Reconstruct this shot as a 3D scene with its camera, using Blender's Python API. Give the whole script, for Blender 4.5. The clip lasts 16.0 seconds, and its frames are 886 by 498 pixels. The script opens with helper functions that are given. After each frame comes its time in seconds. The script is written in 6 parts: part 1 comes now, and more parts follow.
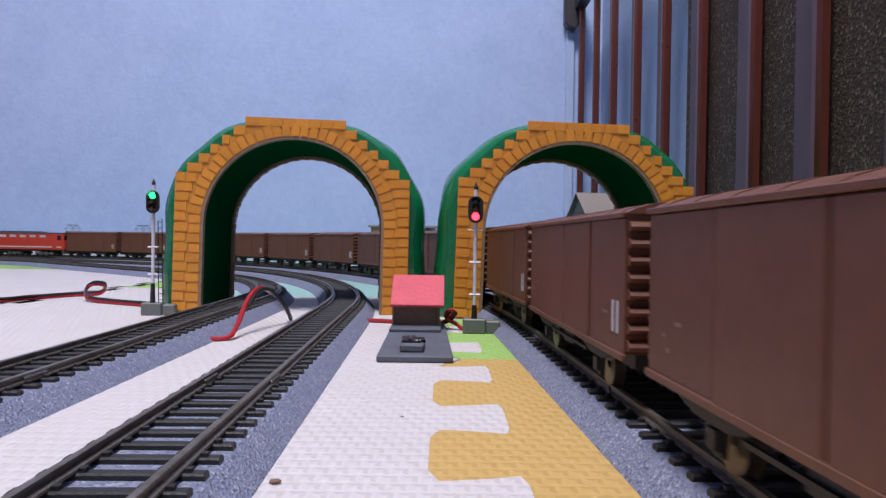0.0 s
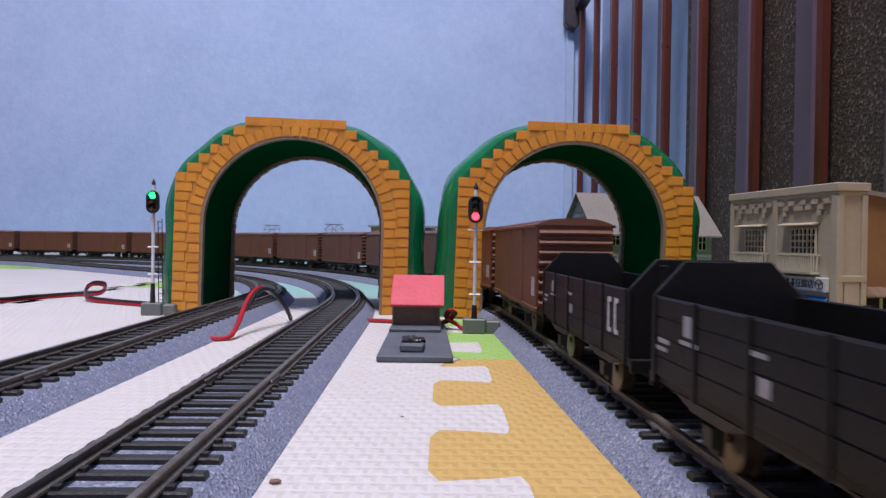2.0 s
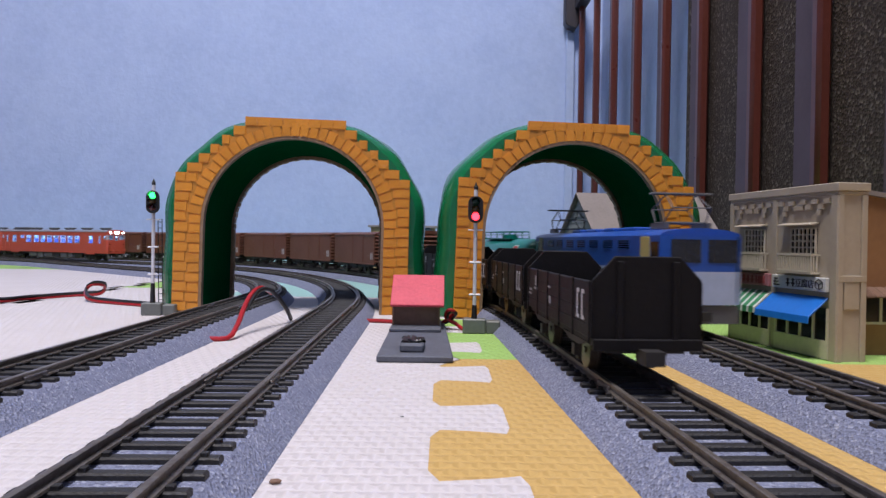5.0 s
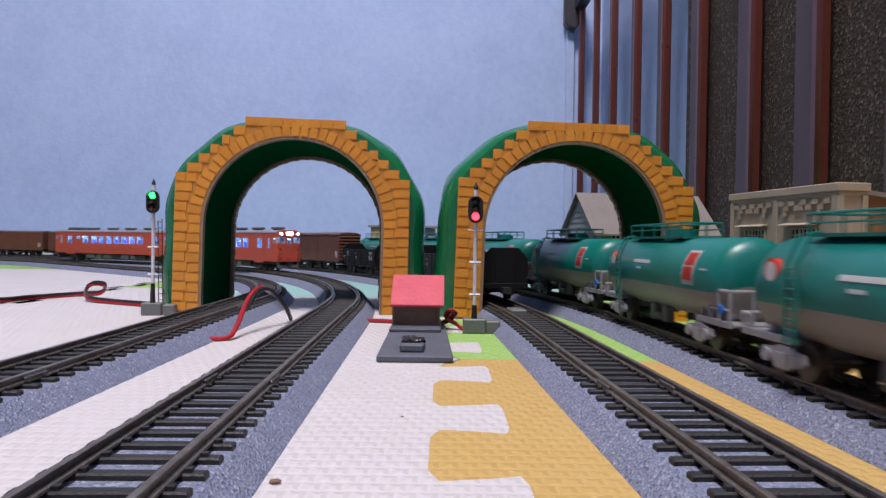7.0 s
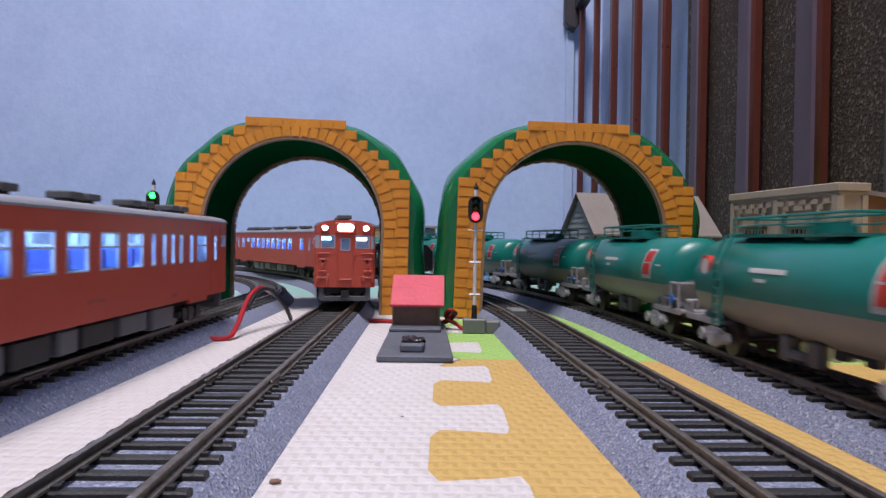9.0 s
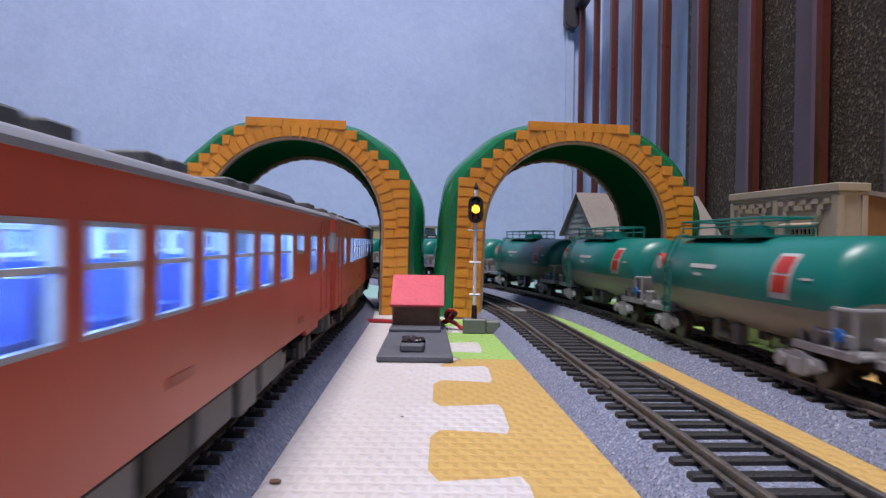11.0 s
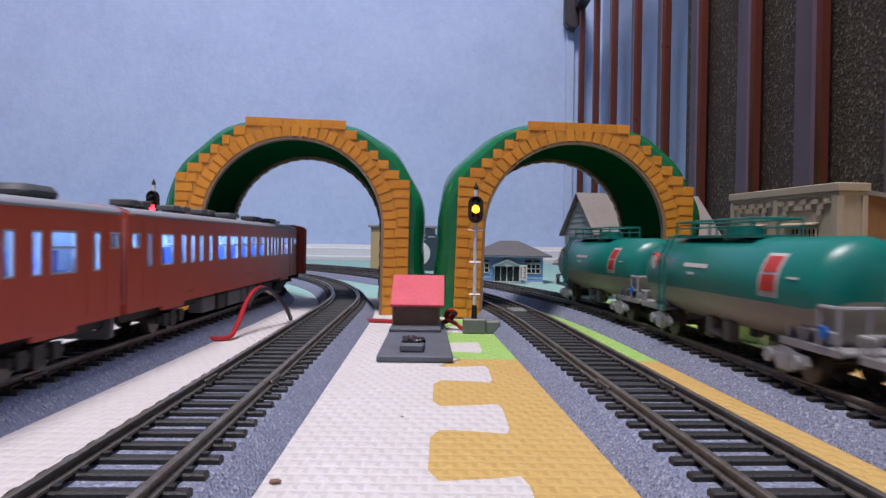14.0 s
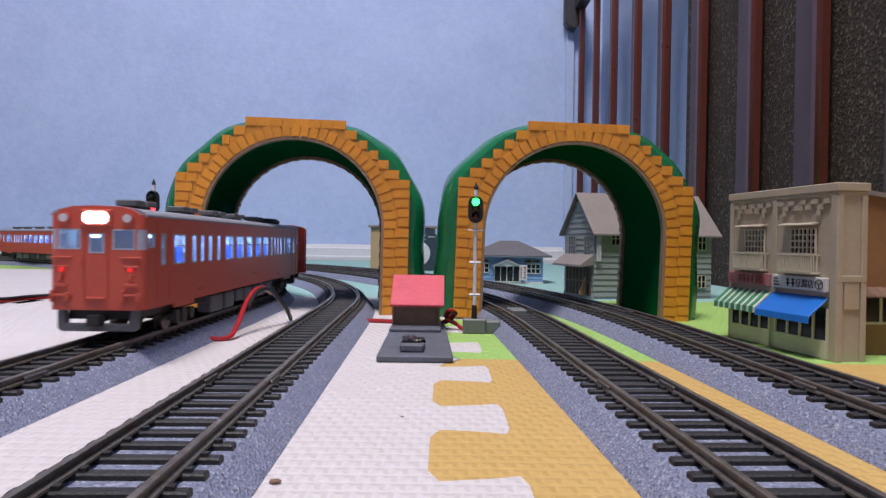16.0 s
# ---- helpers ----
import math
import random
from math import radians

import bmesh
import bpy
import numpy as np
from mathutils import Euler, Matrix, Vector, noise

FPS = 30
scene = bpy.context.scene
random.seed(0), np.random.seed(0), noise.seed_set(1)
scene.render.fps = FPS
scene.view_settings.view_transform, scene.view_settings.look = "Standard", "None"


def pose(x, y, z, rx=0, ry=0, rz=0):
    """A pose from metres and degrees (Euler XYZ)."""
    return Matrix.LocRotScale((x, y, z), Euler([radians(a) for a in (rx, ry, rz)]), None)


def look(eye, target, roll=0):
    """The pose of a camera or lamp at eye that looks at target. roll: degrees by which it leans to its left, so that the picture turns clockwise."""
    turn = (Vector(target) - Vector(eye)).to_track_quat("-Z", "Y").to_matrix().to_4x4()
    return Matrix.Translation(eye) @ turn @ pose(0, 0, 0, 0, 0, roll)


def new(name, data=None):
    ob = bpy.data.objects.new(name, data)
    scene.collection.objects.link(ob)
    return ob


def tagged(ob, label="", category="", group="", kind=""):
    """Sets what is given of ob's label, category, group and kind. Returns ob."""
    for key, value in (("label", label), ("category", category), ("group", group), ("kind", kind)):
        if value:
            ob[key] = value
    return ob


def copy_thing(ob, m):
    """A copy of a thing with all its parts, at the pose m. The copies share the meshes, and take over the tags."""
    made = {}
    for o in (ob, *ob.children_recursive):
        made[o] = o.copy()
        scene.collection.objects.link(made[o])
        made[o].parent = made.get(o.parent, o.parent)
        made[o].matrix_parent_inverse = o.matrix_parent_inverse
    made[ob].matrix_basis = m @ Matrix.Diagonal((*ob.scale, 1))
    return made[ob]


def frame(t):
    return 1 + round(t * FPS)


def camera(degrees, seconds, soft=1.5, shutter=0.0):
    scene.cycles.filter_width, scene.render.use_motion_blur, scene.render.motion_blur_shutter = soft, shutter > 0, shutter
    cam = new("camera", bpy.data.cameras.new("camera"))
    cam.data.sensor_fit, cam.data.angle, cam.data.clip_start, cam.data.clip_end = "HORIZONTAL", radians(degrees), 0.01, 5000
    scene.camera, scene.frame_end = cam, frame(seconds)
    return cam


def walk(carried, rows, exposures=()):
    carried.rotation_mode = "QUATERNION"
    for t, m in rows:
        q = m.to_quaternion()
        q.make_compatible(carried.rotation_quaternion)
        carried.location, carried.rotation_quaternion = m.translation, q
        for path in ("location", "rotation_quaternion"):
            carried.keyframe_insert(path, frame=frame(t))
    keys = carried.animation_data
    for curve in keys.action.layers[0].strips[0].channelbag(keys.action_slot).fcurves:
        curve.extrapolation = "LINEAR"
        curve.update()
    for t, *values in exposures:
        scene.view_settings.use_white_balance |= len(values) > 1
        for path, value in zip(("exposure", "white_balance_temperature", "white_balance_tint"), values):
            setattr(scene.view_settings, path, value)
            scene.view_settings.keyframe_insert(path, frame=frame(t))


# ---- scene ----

# ---------------------------------------------------------------- camera
MM = 0.001
RAIL = 9.0          # rail top above the mats, mm
EYE = 43.8          # eye above the mats, mm
cam = camera(66.4, 16.0, soft=1.4, shutter=0.5)
VIEW = pose(0, 0, EYE * MM, 90.0 - 0.62, 0, 0) @ pose(0, 0, 0, 0, 0, 0.8)
walk(cam, [(0.0, VIEW), (16.0, VIEW)],
     exposures=[(0.0, 0.0, 6150, 10), (4.2, 0.0, 6250, 10), (6.3, 0.0, 6400, 10), (16.0, 0.0, 6450, 10)])

# ---------------------------------------------------------------- light
world = bpy.data.worlds.new("room_air")
world.use_nodes = True
scene.world = world
world.node_tree.nodes["Background"].inputs[0].default_value = (0.75, 0.82, 1.0, 1)
world.node_tree.nodes["Background"].inputs[1].default_value = 0.02
LAMP_W = 70.5
lamp_data = bpy.data.lights.new("ceiling_light", "AREA")
lamp_data.shape, lamp_data.size, lamp_data.energy, lamp_data.color = "DISK", 0.7, LAMP_W, (1.0, 0.92, 0.925)
lamp = new("ceiling_lamp_light", lamp_data)
lamp.matrix_world = look((-0.22, -0.25, 2.28), (-0.2, -0.2, 0))

# ---------------------------------------------------------------- materials
def mat(name, color, rough=0.5, metal=0.0, other=None, scale=120.0, amount=0.5, bump=0.0, bump_scale=400.0,
        detail=4.0, spread=0.0, spec=0.5, coat=0.0):
    """Two tones mixed by noise at two scales, with fine relief. Scales are per metre."""
    m = bpy.data.materials.new(name)
    m.use_nodes = True
    n, l = m.node_tree.nodes, m.node_tree.links
    b = n["Principled BSDF"]
    b.inputs["Roughness"].default_value, b.inputs["Metallic"].default_value = rough, metal
    b.inputs["Specular IOR Level"].default_value = spec
    b.inputs["Coat Weight"].default_value = coat
    co = n.new("ShaderNodeTexCoord")
    a = n.new("ShaderNodeTexNoise")
    a.inputs["Scale"].default_value, a.inputs["Detail"].default_value = scale, detail
    l.new(co.outputs["Object"], a.inputs["Vector"])
    f = n.new("ShaderNodeTexNoise")
    f.inputs["Scale"].default_value, f.inputs["Detail"].default_value = scale * 9, 3
    l.new(co.outputs["Object"], f.inputs["Vector"])
    ad = n.new("ShaderNodeMath")
    ad.operation = "ADD"
    l.new(a.outputs[0], ad.inputs[0])
    l.new(f.outputs[0], ad.inputs[1])
    r = n.new("ShaderNodeMapRange")
    r.inputs[1].default_value, r.inputs[2].default_value = 1.0 - 0.28, 1.0 + 0.28
    r.inputs[3].default_value, r.inputs[4].default_value = 0.5 - amount / 2, 0.5 + amount / 2
    l.new(ad.outputs[0], r.inputs[0])
    mix = n.new("ShaderNodeMix")
    mix.data_type = "RGBA"
    second = other if other else tuple(c * 0.72 for c in color)
    mix.inputs[6].default_value, mix.inputs[7].default_value = (*color, 1), (*second, 1)
    l.new(r.outputs[0], mix.inputs[0])
    out = mix.outputs[2]
    if spread:
        info = n.new("ShaderNodeObjectInfo")
        hv = n.new("ShaderNodeHueSaturation")
        mr = n.new("ShaderNodeMapRange")
        mr.inputs[3].default_value, mr.inputs[4].default_value = 1 - spread, 1 + spread
        l.new(info.outputs["Random"], mr.inputs[0])
        l.new(mr.outputs[0], hv.inputs["Value"])
        l.new(out, hv.inputs["Color"])
        out = hv.outputs[0]
    l.new(out, b.inputs["Base Color"])
    rr = n.new("ShaderNodeMapRange")
    rr.inputs[3].default_value, rr.inputs[4].default_value = max(rough - 0.08, 0.02), min(rough + 0.1, 1)
    l.new(a.outputs[0], rr.inputs[0])
    l.new(rr.outputs[0], b.inputs["Roughness"])
    if bump:
        g = n.new("ShaderNodeTexNoise")
        g.inputs["Scale"].default_value, g.inputs["Detail"].default_value = bump_scale, 3
        l.new(co.outputs["Object"], g.inputs["Vector"])
        bp = n.new("ShaderNodeBump")
        bp.inputs["Strength"].default_value, bp.inputs["Distance"].default_value = bump, 0.0006
        l.new(g.outputs[0], bp.inputs["Height"])
        l.new(bp.outputs[0], b.inputs["Normal"])
    return m


def glow(name, color, strength):
    m = bpy.data.materials.new(name)
    m.use_nodes = True
    b = m.node_tree.nodes["Principled BSDF"]
    b.inputs["Base Color"].default_value = (*color, 1)
    b.inputs["Emission Color"].default_value = (*color, 1)
    b.inputs["Emission Strength"].default_value = strength
    return m


def foam(name, color, other):
    """Foam mat with a woven relief of small staggered blocks."""
    m = mat(name, color, 0.75, other=other, scale=25, amount=0.45, spec=0.25)
    n, l = m.node_tree.nodes, m.node_tree.links
    co = n.new("ShaderNodeTexCoord")
    bk = n.new("ShaderNodeTexBrick")
    bk.inputs["Scale"].default_value = 100.0
    bk.inputs["Brick Width"].default_value, bk.inputs["Row Height"].default_value = 0.38, 0.42
    bk.inputs["Mortar Size"].default_value, bk.inputs["Mortar Smooth"].default_value = 0.16, 1.0
    bk.inputs["Color1"].default_value = bk.inputs["Color2"].default_value = (1, 1, 1, 1)
    bk.inputs["Mortar"].default_value = (0, 0, 0, 1)
    l.new(co.outputs["Object"], bk.inputs["Vector"])
    bp = n.new("ShaderNodeBump")
    bp.inputs["Strength"].default_value, bp.inputs["Distance"].default_value = 0.65, 0.001
    l.new(bk.outputs["Color"], bp.inputs["Height"])
    l.new(bp.outputs[0], n["Principled BSDF"].inputs["Normal"])
    return m


def speckle(name, base, dark, light, scale=1300.0, bump=0.7):
    """Granular ballast or sponge: grains of three tones with relief."""
    m = mat(name, base, 0.85, scale=30, amount=0.4, spec=0.2)
    n, l = m.node_tree.nodes, m.node_tree.links
    co = n.new("ShaderNodeTexCoord")
    v = n.new("ShaderNodeTexVoronoi")
    v.inputs["Scale"].default_value = scale
    l.new(co.outputs["Object"], v.inputs["Vector"])
    sep = n.new("ShaderNodeSeparateColor")
    l.new(v.outputs["Color"], sep.inputs[0])
    ramp = n.new("ShaderNodeValToRGB")
    e = ramp.color_ramp.elements
    e[0].position, e[0].color = 0.0, (*dark, 1)
    e[1].position, e[1].color = 1.0, (*light, 1)
    for p in (0.22, 0.8):
        k = ramp.color_ramp.elements.new(p)
        k.color = (*base, 1)
    l.new(sep.outputs[0], ramp.inputs[0])
    old = n["Principled BSDF"].inputs["Base Color"].links[0].from_socket
    mx = n.new("ShaderNodeMix")
    mx.data_type = "RGBA"
    mx.inputs[0].default_value = 0.75
    l.new(old, mx.inputs[6])
    l.new(ramp.outputs[0], mx.inputs[7])
    l.new(mx.outputs[2], n["Principled BSDF"].inputs["Base Color"])
    bp = n.new("ShaderNodeBump")
    bp.inputs["Strength"].default_value, bp.inputs["Distance"].default_value = bump, 0.0006
    l.new(v.outputs["Distance"], bp.inputs["Height"])
    l.new(bp.outputs[0], n["Principled BSDF"].inputs["Normal"])
    return m


def glass(name, tint=(0.8, 0.88, 1.0)):
    m = bpy.data.materials.new(name)
    m.use_nodes = True
    n, l = m.node_tree.nodes, m.node_tree.links
    b = n["Principled BSDF"]
    b.inputs["Roughness"].default_value = 0.05
    b.inputs["Base Color"].default_value = (*tint, 1)
    tr = n.new("ShaderNodeBsdfTransparent")
    tr.inputs[0].default_value = (*tint, 1)
    mx = n.new("ShaderNodeMixShader")
    mx.inputs[0].default_value = 0.12
    l.new(tr.outputs[0], mx.inputs[1])
    l.new(b.outputs[0], mx.inputs[2])
    l.new(mx.outputs[0], n["Material Output"].inputs[0])
    return m


WALLPAPER = mat("wallpaper", (0.46, 0.56, 0.80), 0.8, other=(0.40, 0.495, 0.735), scale=9, amount=1.0, bump=0.9, bump_scale=130, spec=0.2)
CEILING = mat("ceiling_paint", (0.5, 0.49, 0.48), 0.85, scale=6, amount=0.3)
WHITE = mat("white_paint", (0.75, 0.76, 0.8), 0.45, scale=12, amount=0.3)
FLOORING = mat("floor_boards", (0.3, 0.2, 0.13), 0.5, scale=8, amount=0.8)
MAT_WHITE = foam("foam_white", (0.595, 0.56, 0.565), (0.53, 0.495, 0.495))
MAT_TAN = foam("foam_tan", (0.545, 0.365, 0.13), (0.47, 0.305, 0.10))
MAT_GREEN = foam("foam_green", (0.33, 0.52, 0.15), (0.28, 0.46, 0.12))
MAT_TEAL = foam("foam_teal", (0.30, 0.50, 0.47), (0.26, 0.45, 0.42))
BALLAST = speckle("ballast", (0.20, 0.22, 0.31), (0.10, 0.11, 0.17), (0.38, 0.40, 0.49), scale=1500.0)
SLEEPER = mat("sleeper_plastic", (0.019, 0.018, 0.019), 0.6, scale=200, amount=0.6, spread=0.25, bump=0.4, bump_scale=1500)
RAIL_METAL = mat("rail_metal", (0.20, 0.18, 0.16), 0.42, 0.55, other=(0.10, 0.08, 0.064), scale=90, amount=0.9)
BRICK = mat("orange_brick", (0.70, 0.285, 0.028), 0.34, other=(0.62, 0.245, 0.022), scale=60, amount=0.7, spread=0.08, bump=0.25, bump_scale=700)
MORTAR = mat("brick_backing", (0.60, 0.25, 0.028), 0.5, scale=60, amount=0.6)
GREEN = mat("green_plastic", (0.008, 0.17, 0.06), 0.22, other=(0.006, 0.13, 0.045), scale=20, amount=0.6, coat=0.3)
# same plastic as GREEN, with the shade inside the tunnels put into the colour
GREEN_SHADED = mat("green_shaded_lining", (0.003, 0.085, 0.028), 0.9, other=(0.002, 0.065, 0.02), scale=20, amount=0.6, spec=0.0)
TAN_EDGE = mat("inner_rim", (0.30, 0.19, 0.11), 0.5, scale=60)

# ---------------------------------------------------------------- building blocks (mm)
def box(bm, x0, x1, y0, y1, z0, z1):
    v = [bm.verts.new((x, y, z)) for z in (z0, z1) for y in (y0, y1) for x in (x0, x1)]
    for f in ((0, 2, 3, 1), (4, 5, 7, 6), (0, 1, 5, 4), (2, 6, 7, 3), (0, 4, 6, 2), (1, 3, 7, 5)):
        bm.faces.new([v[i] for i in f])
    return v


def tube(bm, p, q, r, n=10, r2=None):
    p, q = Vector(p), Vector(q)
    d = (q - p).normalized()
    a = d.orthogonal().normalized()
    b = d.cross(a)
    r2 = r if r2 is None else r2
    lo = [bm.verts.new(p + (a * math.cos(t) + b * math.sin(t)) * r) for t in [2 * math.pi * i / n for i in range(n)]]
    hi = [bm.verts.new(q + (a * math.cos(t) + b * math.sin(t)) * r2) for t in [2 * math.pi * i / n for i in range(n)]]
    for i in range(n):
        bm.faces.new((lo[i], lo[(i + 1) % n], hi[(i + 1) % n], hi[i]))
    bm.faces.new(lo[::-1])
    bm.faces.new(hi)
    return lo + hi


def extrude(bm, outline, axis, lo, hi):
    """A closed outline drawn across one axis and drawn out along it: axis 'x': (y, z), 'y': (x, z), 'z': (x, y)."""
    def at(u, w, k):
        return {"x": (k, u, w), "y": (u, k, w), "z": (u, w, k)}[axis]
    a = [bm.verts.new(at(u, w, lo)) for u, w in outline]
    b = [bm.verts.new(at(u, w, hi)) for u, w in outline]
    n = len(outline)
    for i in range(n):
        bm.faces.new((a[i], a[(i + 1) % n], b[(i + 1) % n], b[i]))
    bm.faces.new(a[::-1])
    bm.faces.new(b)
    return a + b


def sweep(bm, rings, closed=True):
    """Joins rings of points; closed: each ring is a loop."""
    rows = [[bm.verts.new(p) for p in ring] for ring in rings]
    n = len(rows[0])
    for r, s in zip(rows, rows[1:]):
        for i in range(n if closed else n - 1):
            bm.faces.new((r[i], r[(i + 1) % n], s[(i + 1) % n], s[i]))
    if closed:
        bm.faces.new(rows[0][::-1])
        bm.faces.new(rows[-1])
    return rows


def mesh_of(name, bm, material, bevel=0.0, smooth=False):
    bmesh.ops.recalc_face_normals(bm, faces=bm.faces[:])
    if bevel:
        bmesh.ops.bevel(bm, geom=bm.edges[:], offset=bevel, segments=1, affect="EDGES", clamp_overlap=True)
    bmesh.ops.scale(bm, vec=(MM, MM, MM), verts=bm.verts[:])
    me = bpy.data.meshes.new(name)
    bm.to_mesh(me)
    bm.free()
    me.materials.append(material)
    if smooth:
        for f in me.polygons:
            f.use_smooth = True
        me.set_sharp_from_angle(angle=radians(40))
    return me


def part(name, bm, material, parent=None, label="", bevel=0.0, smooth=False):
    ob = new(name, mesh_of(name, bm, material, bevel, smooth))
    ob.parent = parent
    if label:
        ob["label"] = label
    return ob


def thing(name, label, category, group="", kind="", at=(0, 0, 0), turn=0.0):
    ob = new(name)
    ob.matrix_world = pose(at[0] * MM, at[1] * MM, at[2] * MM, 0, 0, turn)
    return tagged(ob, label, category, group, kind)


# ---------------------------------------------------------------- the lines of the tracks (mm)
class Line:
    """Straight on past the camera, a left-hand curve, straight away, and a second curve if after=(run, radius, angle)."""

    def __init__(self, x0, lean, bend_y, radius, angle, side=0.0, after=None):
        self.x0, self.lean, self.bend_y, self.radius, self.angle, self.side = x0, lean, bend_y, radius, angle, side
        self.after = after

    def at(self, s, side=0.0):
        side += self.side
        a = self.lean
        sx, sy = -math.sin(a), math.cos(a)
        run = (self.bend_y + 900.0) / sy
        radius = self.radius + self.side
        arc = radius * self.angle
        px, py = self.x0 - 900.0 * sx / sy, -900.0
        cx, cy = px + sx * run - math.cos(a) * self.radius, py + sy * run - math.sin(a) * self.radius
        if s < run:
            x, y, h = px + sx * s, py + sy * s, a
        else:
            h = a + min(s - run, arc) / radius
            x, y = cx + self.radius * math.cos(h), cy + self.radius * math.sin(h)
            rest = max(s - run - arc, 0.0)
            if self.after and rest > self.after[0]:
                gone, r2, a2 = self.after
                x, y = x - math.sin(h) * gone, y + math.cos(h) * gone
                g = h + min((rest - gone) / r2, a2)
                x, y = x + r2 * (math.cos(g) - math.cos(h)), y + r2 * (math.sin(g) - math.sin(h))
                rest, h = max(rest - gone - r2 * a2, 0.0), g
            x, y = x - math.sin(h) * rest, y + math.cos(h) * rest
        return x + side * math.cos(h), y + side * math.sin(h), h


LINE_A = Line(-112.1, 0.011, 406.6, 403.6, 0.855, after=(410.0, 300.0, 0.72))
LINE_B = Line(-47.2, 0.027, 367.8, 699.0, 1.059, after=(270.0, 420.0, 0.5))
LINE_C = Line(59.2, 0.049, 298.0, 978.0, 1.525)
LINE_D = Line(59.2, 0.049, 298.0, 978.0, 1.525, side=53.0)

# ---------------------------------------------------------------- room
X_SIDE, Y_BACK = 345.0, 1500.0


def slab(name, label, category, dims, material):
    bm = bmesh.new()
    box(bm, *dims)
    return tagged(part(name, bm, material), label, category, kind="structure")


slab("floor", "brown wooden floor under the foam mats", "floor", (-3700, 500, -2700, 1650, -40, -10.5), FLOORING)
slab("ceiling", "plain white ceiling of the room", "ceiling", (-3700, 500, -2700, 1650, 2400, 2440), CEILING)
slab("wall_north", "pale blue textured wallpaper wall behind the tracks", "wall", (-3700, 500, Y_BACK, Y_BACK + 120, -10, 2399), WALLPAPER)
slab("wall_east", "pale blue textured wallpaper wall beside the slatted rack", "wall", (X_SIDE, X_SIDE + 120, -2700, Y_BACK - 0.5, -10, 2399), WALLPAPER)
slab("wall_west", "pale blue textured wallpaper wall", "wall", (-3700, -3600, -2580, Y_BACK - 0.5, -10, 2399), WALLPAPER)
slab("wall_south", "pale blue textured wallpaper wall", "wall", (-3700, X_SIDE - 0.5, -2700, -2580, -10, 2399), WALLPAPER)

bm = bmesh.new()
extrude(bm, [(1478, -10), (1478, 8), (1484, 10), (1484, 26), (1488, 28), (1490, 35), (1499, 35), (1499, -10)], "x", -3590, X_SIDE - 1)
tagged(part("baseboard", bm, WHITE), "white moulded baseboard along the wall", "baseboard", kind="structure")

bm = bmesh.new()
tube(bm, (-220, -250, 2300), (-220, -250, 2399), 400, 40)
tagged(part("ceiling_light", bm, WHITE), "round white ceiling lamp housing", "ceiling lamp")

# ---------------------------------------------------------------- foam mats
def teeth(x, y0, y1, depth=9.3):
    """The interlocking edge along x, from y0 to y1."""
    pts, c = [(x, y0)], 140.5 - 56.5 * math.ceil((140.5 - y0) / 56.5)
    while c < y1 + 30:
        for dy, dx in ((-13.5, depth), (-15.5, 3.0), (-17.5, -depth), (17.0, -depth), (15.5, 3.0), (13.5, depth)):
            if y0 + 1 < c + dy < y1 - 1:
                pts.append((x + dx, c + dy))
        c += 56.5
    pts.append((x, y1))
    soft = [pts[0]]
    for p, q in zip(pts, pts[1:]):
        soft += [(0.82 * p[0] + 0.18 * q[0], 0.82 * p[1] + 0.18 * q[1]), (0.18 * p[0] + 0.82 * q[0], 0.18 * p[1] + 0.82 * q[1])]
    return soft + [pts[-1]]


MATS = "interlocking foam mats on the floor"


def foam_mat(outline, material, colour):
    bm = bmesh.new()
    n = len(outline)
    top = bm.faces.new([bm.verts.new((x, y, 0.0)) for x, y in outline])
    if top.normal.z < 0 or sum(outline[i][0] * outline[(i + 1) % n][1] - outline[(i + 1) % n][0] * outline[i][1] for i in range(n)) < 0:
        top.normal_flip()
    got = bmesh.ops.inset_region(bm, faces=[top], thickness=1.1, depth=0.0)
    inner = set(v for v in top.verts)
    rim = [v for v in bm.verts if v not in inner]
    for v in rim:
        v.co.z = -1.5
    edges = [e for e in bm.edges if e.is_boundary]
    down = bmesh.ops.extrude_edge_only(bm, edges=edges)
    for v in down["geom"]:
        if isinstance(v, bmesh.types.BMVert):
            v.co.z = -10.4
    tagged(part("foam_mat", bm, material), colour + " foam play mat with woven relief and interlocking teeth", "foam mat", MATS)


def tile(x0, x1, y0, y1, material, colour, left=False, right=False):
    le = teeth(x0, y0, y1) if left else [(x0, y0), (x0, y1)]
    ri = teeth(x1, y0, y1) if right else [(x1, y0), (x1, y1)]
    foam_mat(ri + le[::-1], material, colour)


tile(-281, 7, -326, -37, MAT_WHITE, "off-white", right=True)
tile(-281, 7, -37, 251, MAT_WHITE, "off-white", right=True)
tile(-281, 7, 251, 521, MAT_WHITE, "off-white", right=True)
tile(7, 344, -326, -37, MAT_TAN, "tan", left=True)
tile(7, 344, -37, 253, MAT_TAN, "tan", left=True)
tile(7, 344, 253, 521, MAT_GREEN, "light green", left=True)
tile(-170, 118, 521, 809, MAT_TEAL, "pale teal")
tile(118, 344, 521, 809, MAT_TEAL, "pale teal")
tile(-170, 118, 809, 1140, MAT_TEAL, "pale teal")
tile(118, 344, 809, 1470, MAT_TEAL, "pale teal")
tile(-281, -170, 590, 809, MAT_GREEN, "light green")
tile(-281, -170, 521, 590, MAT_WHITE, "off-white")
tile(-281, -170, 809, 1140, MAT_TEAL, "pale teal")
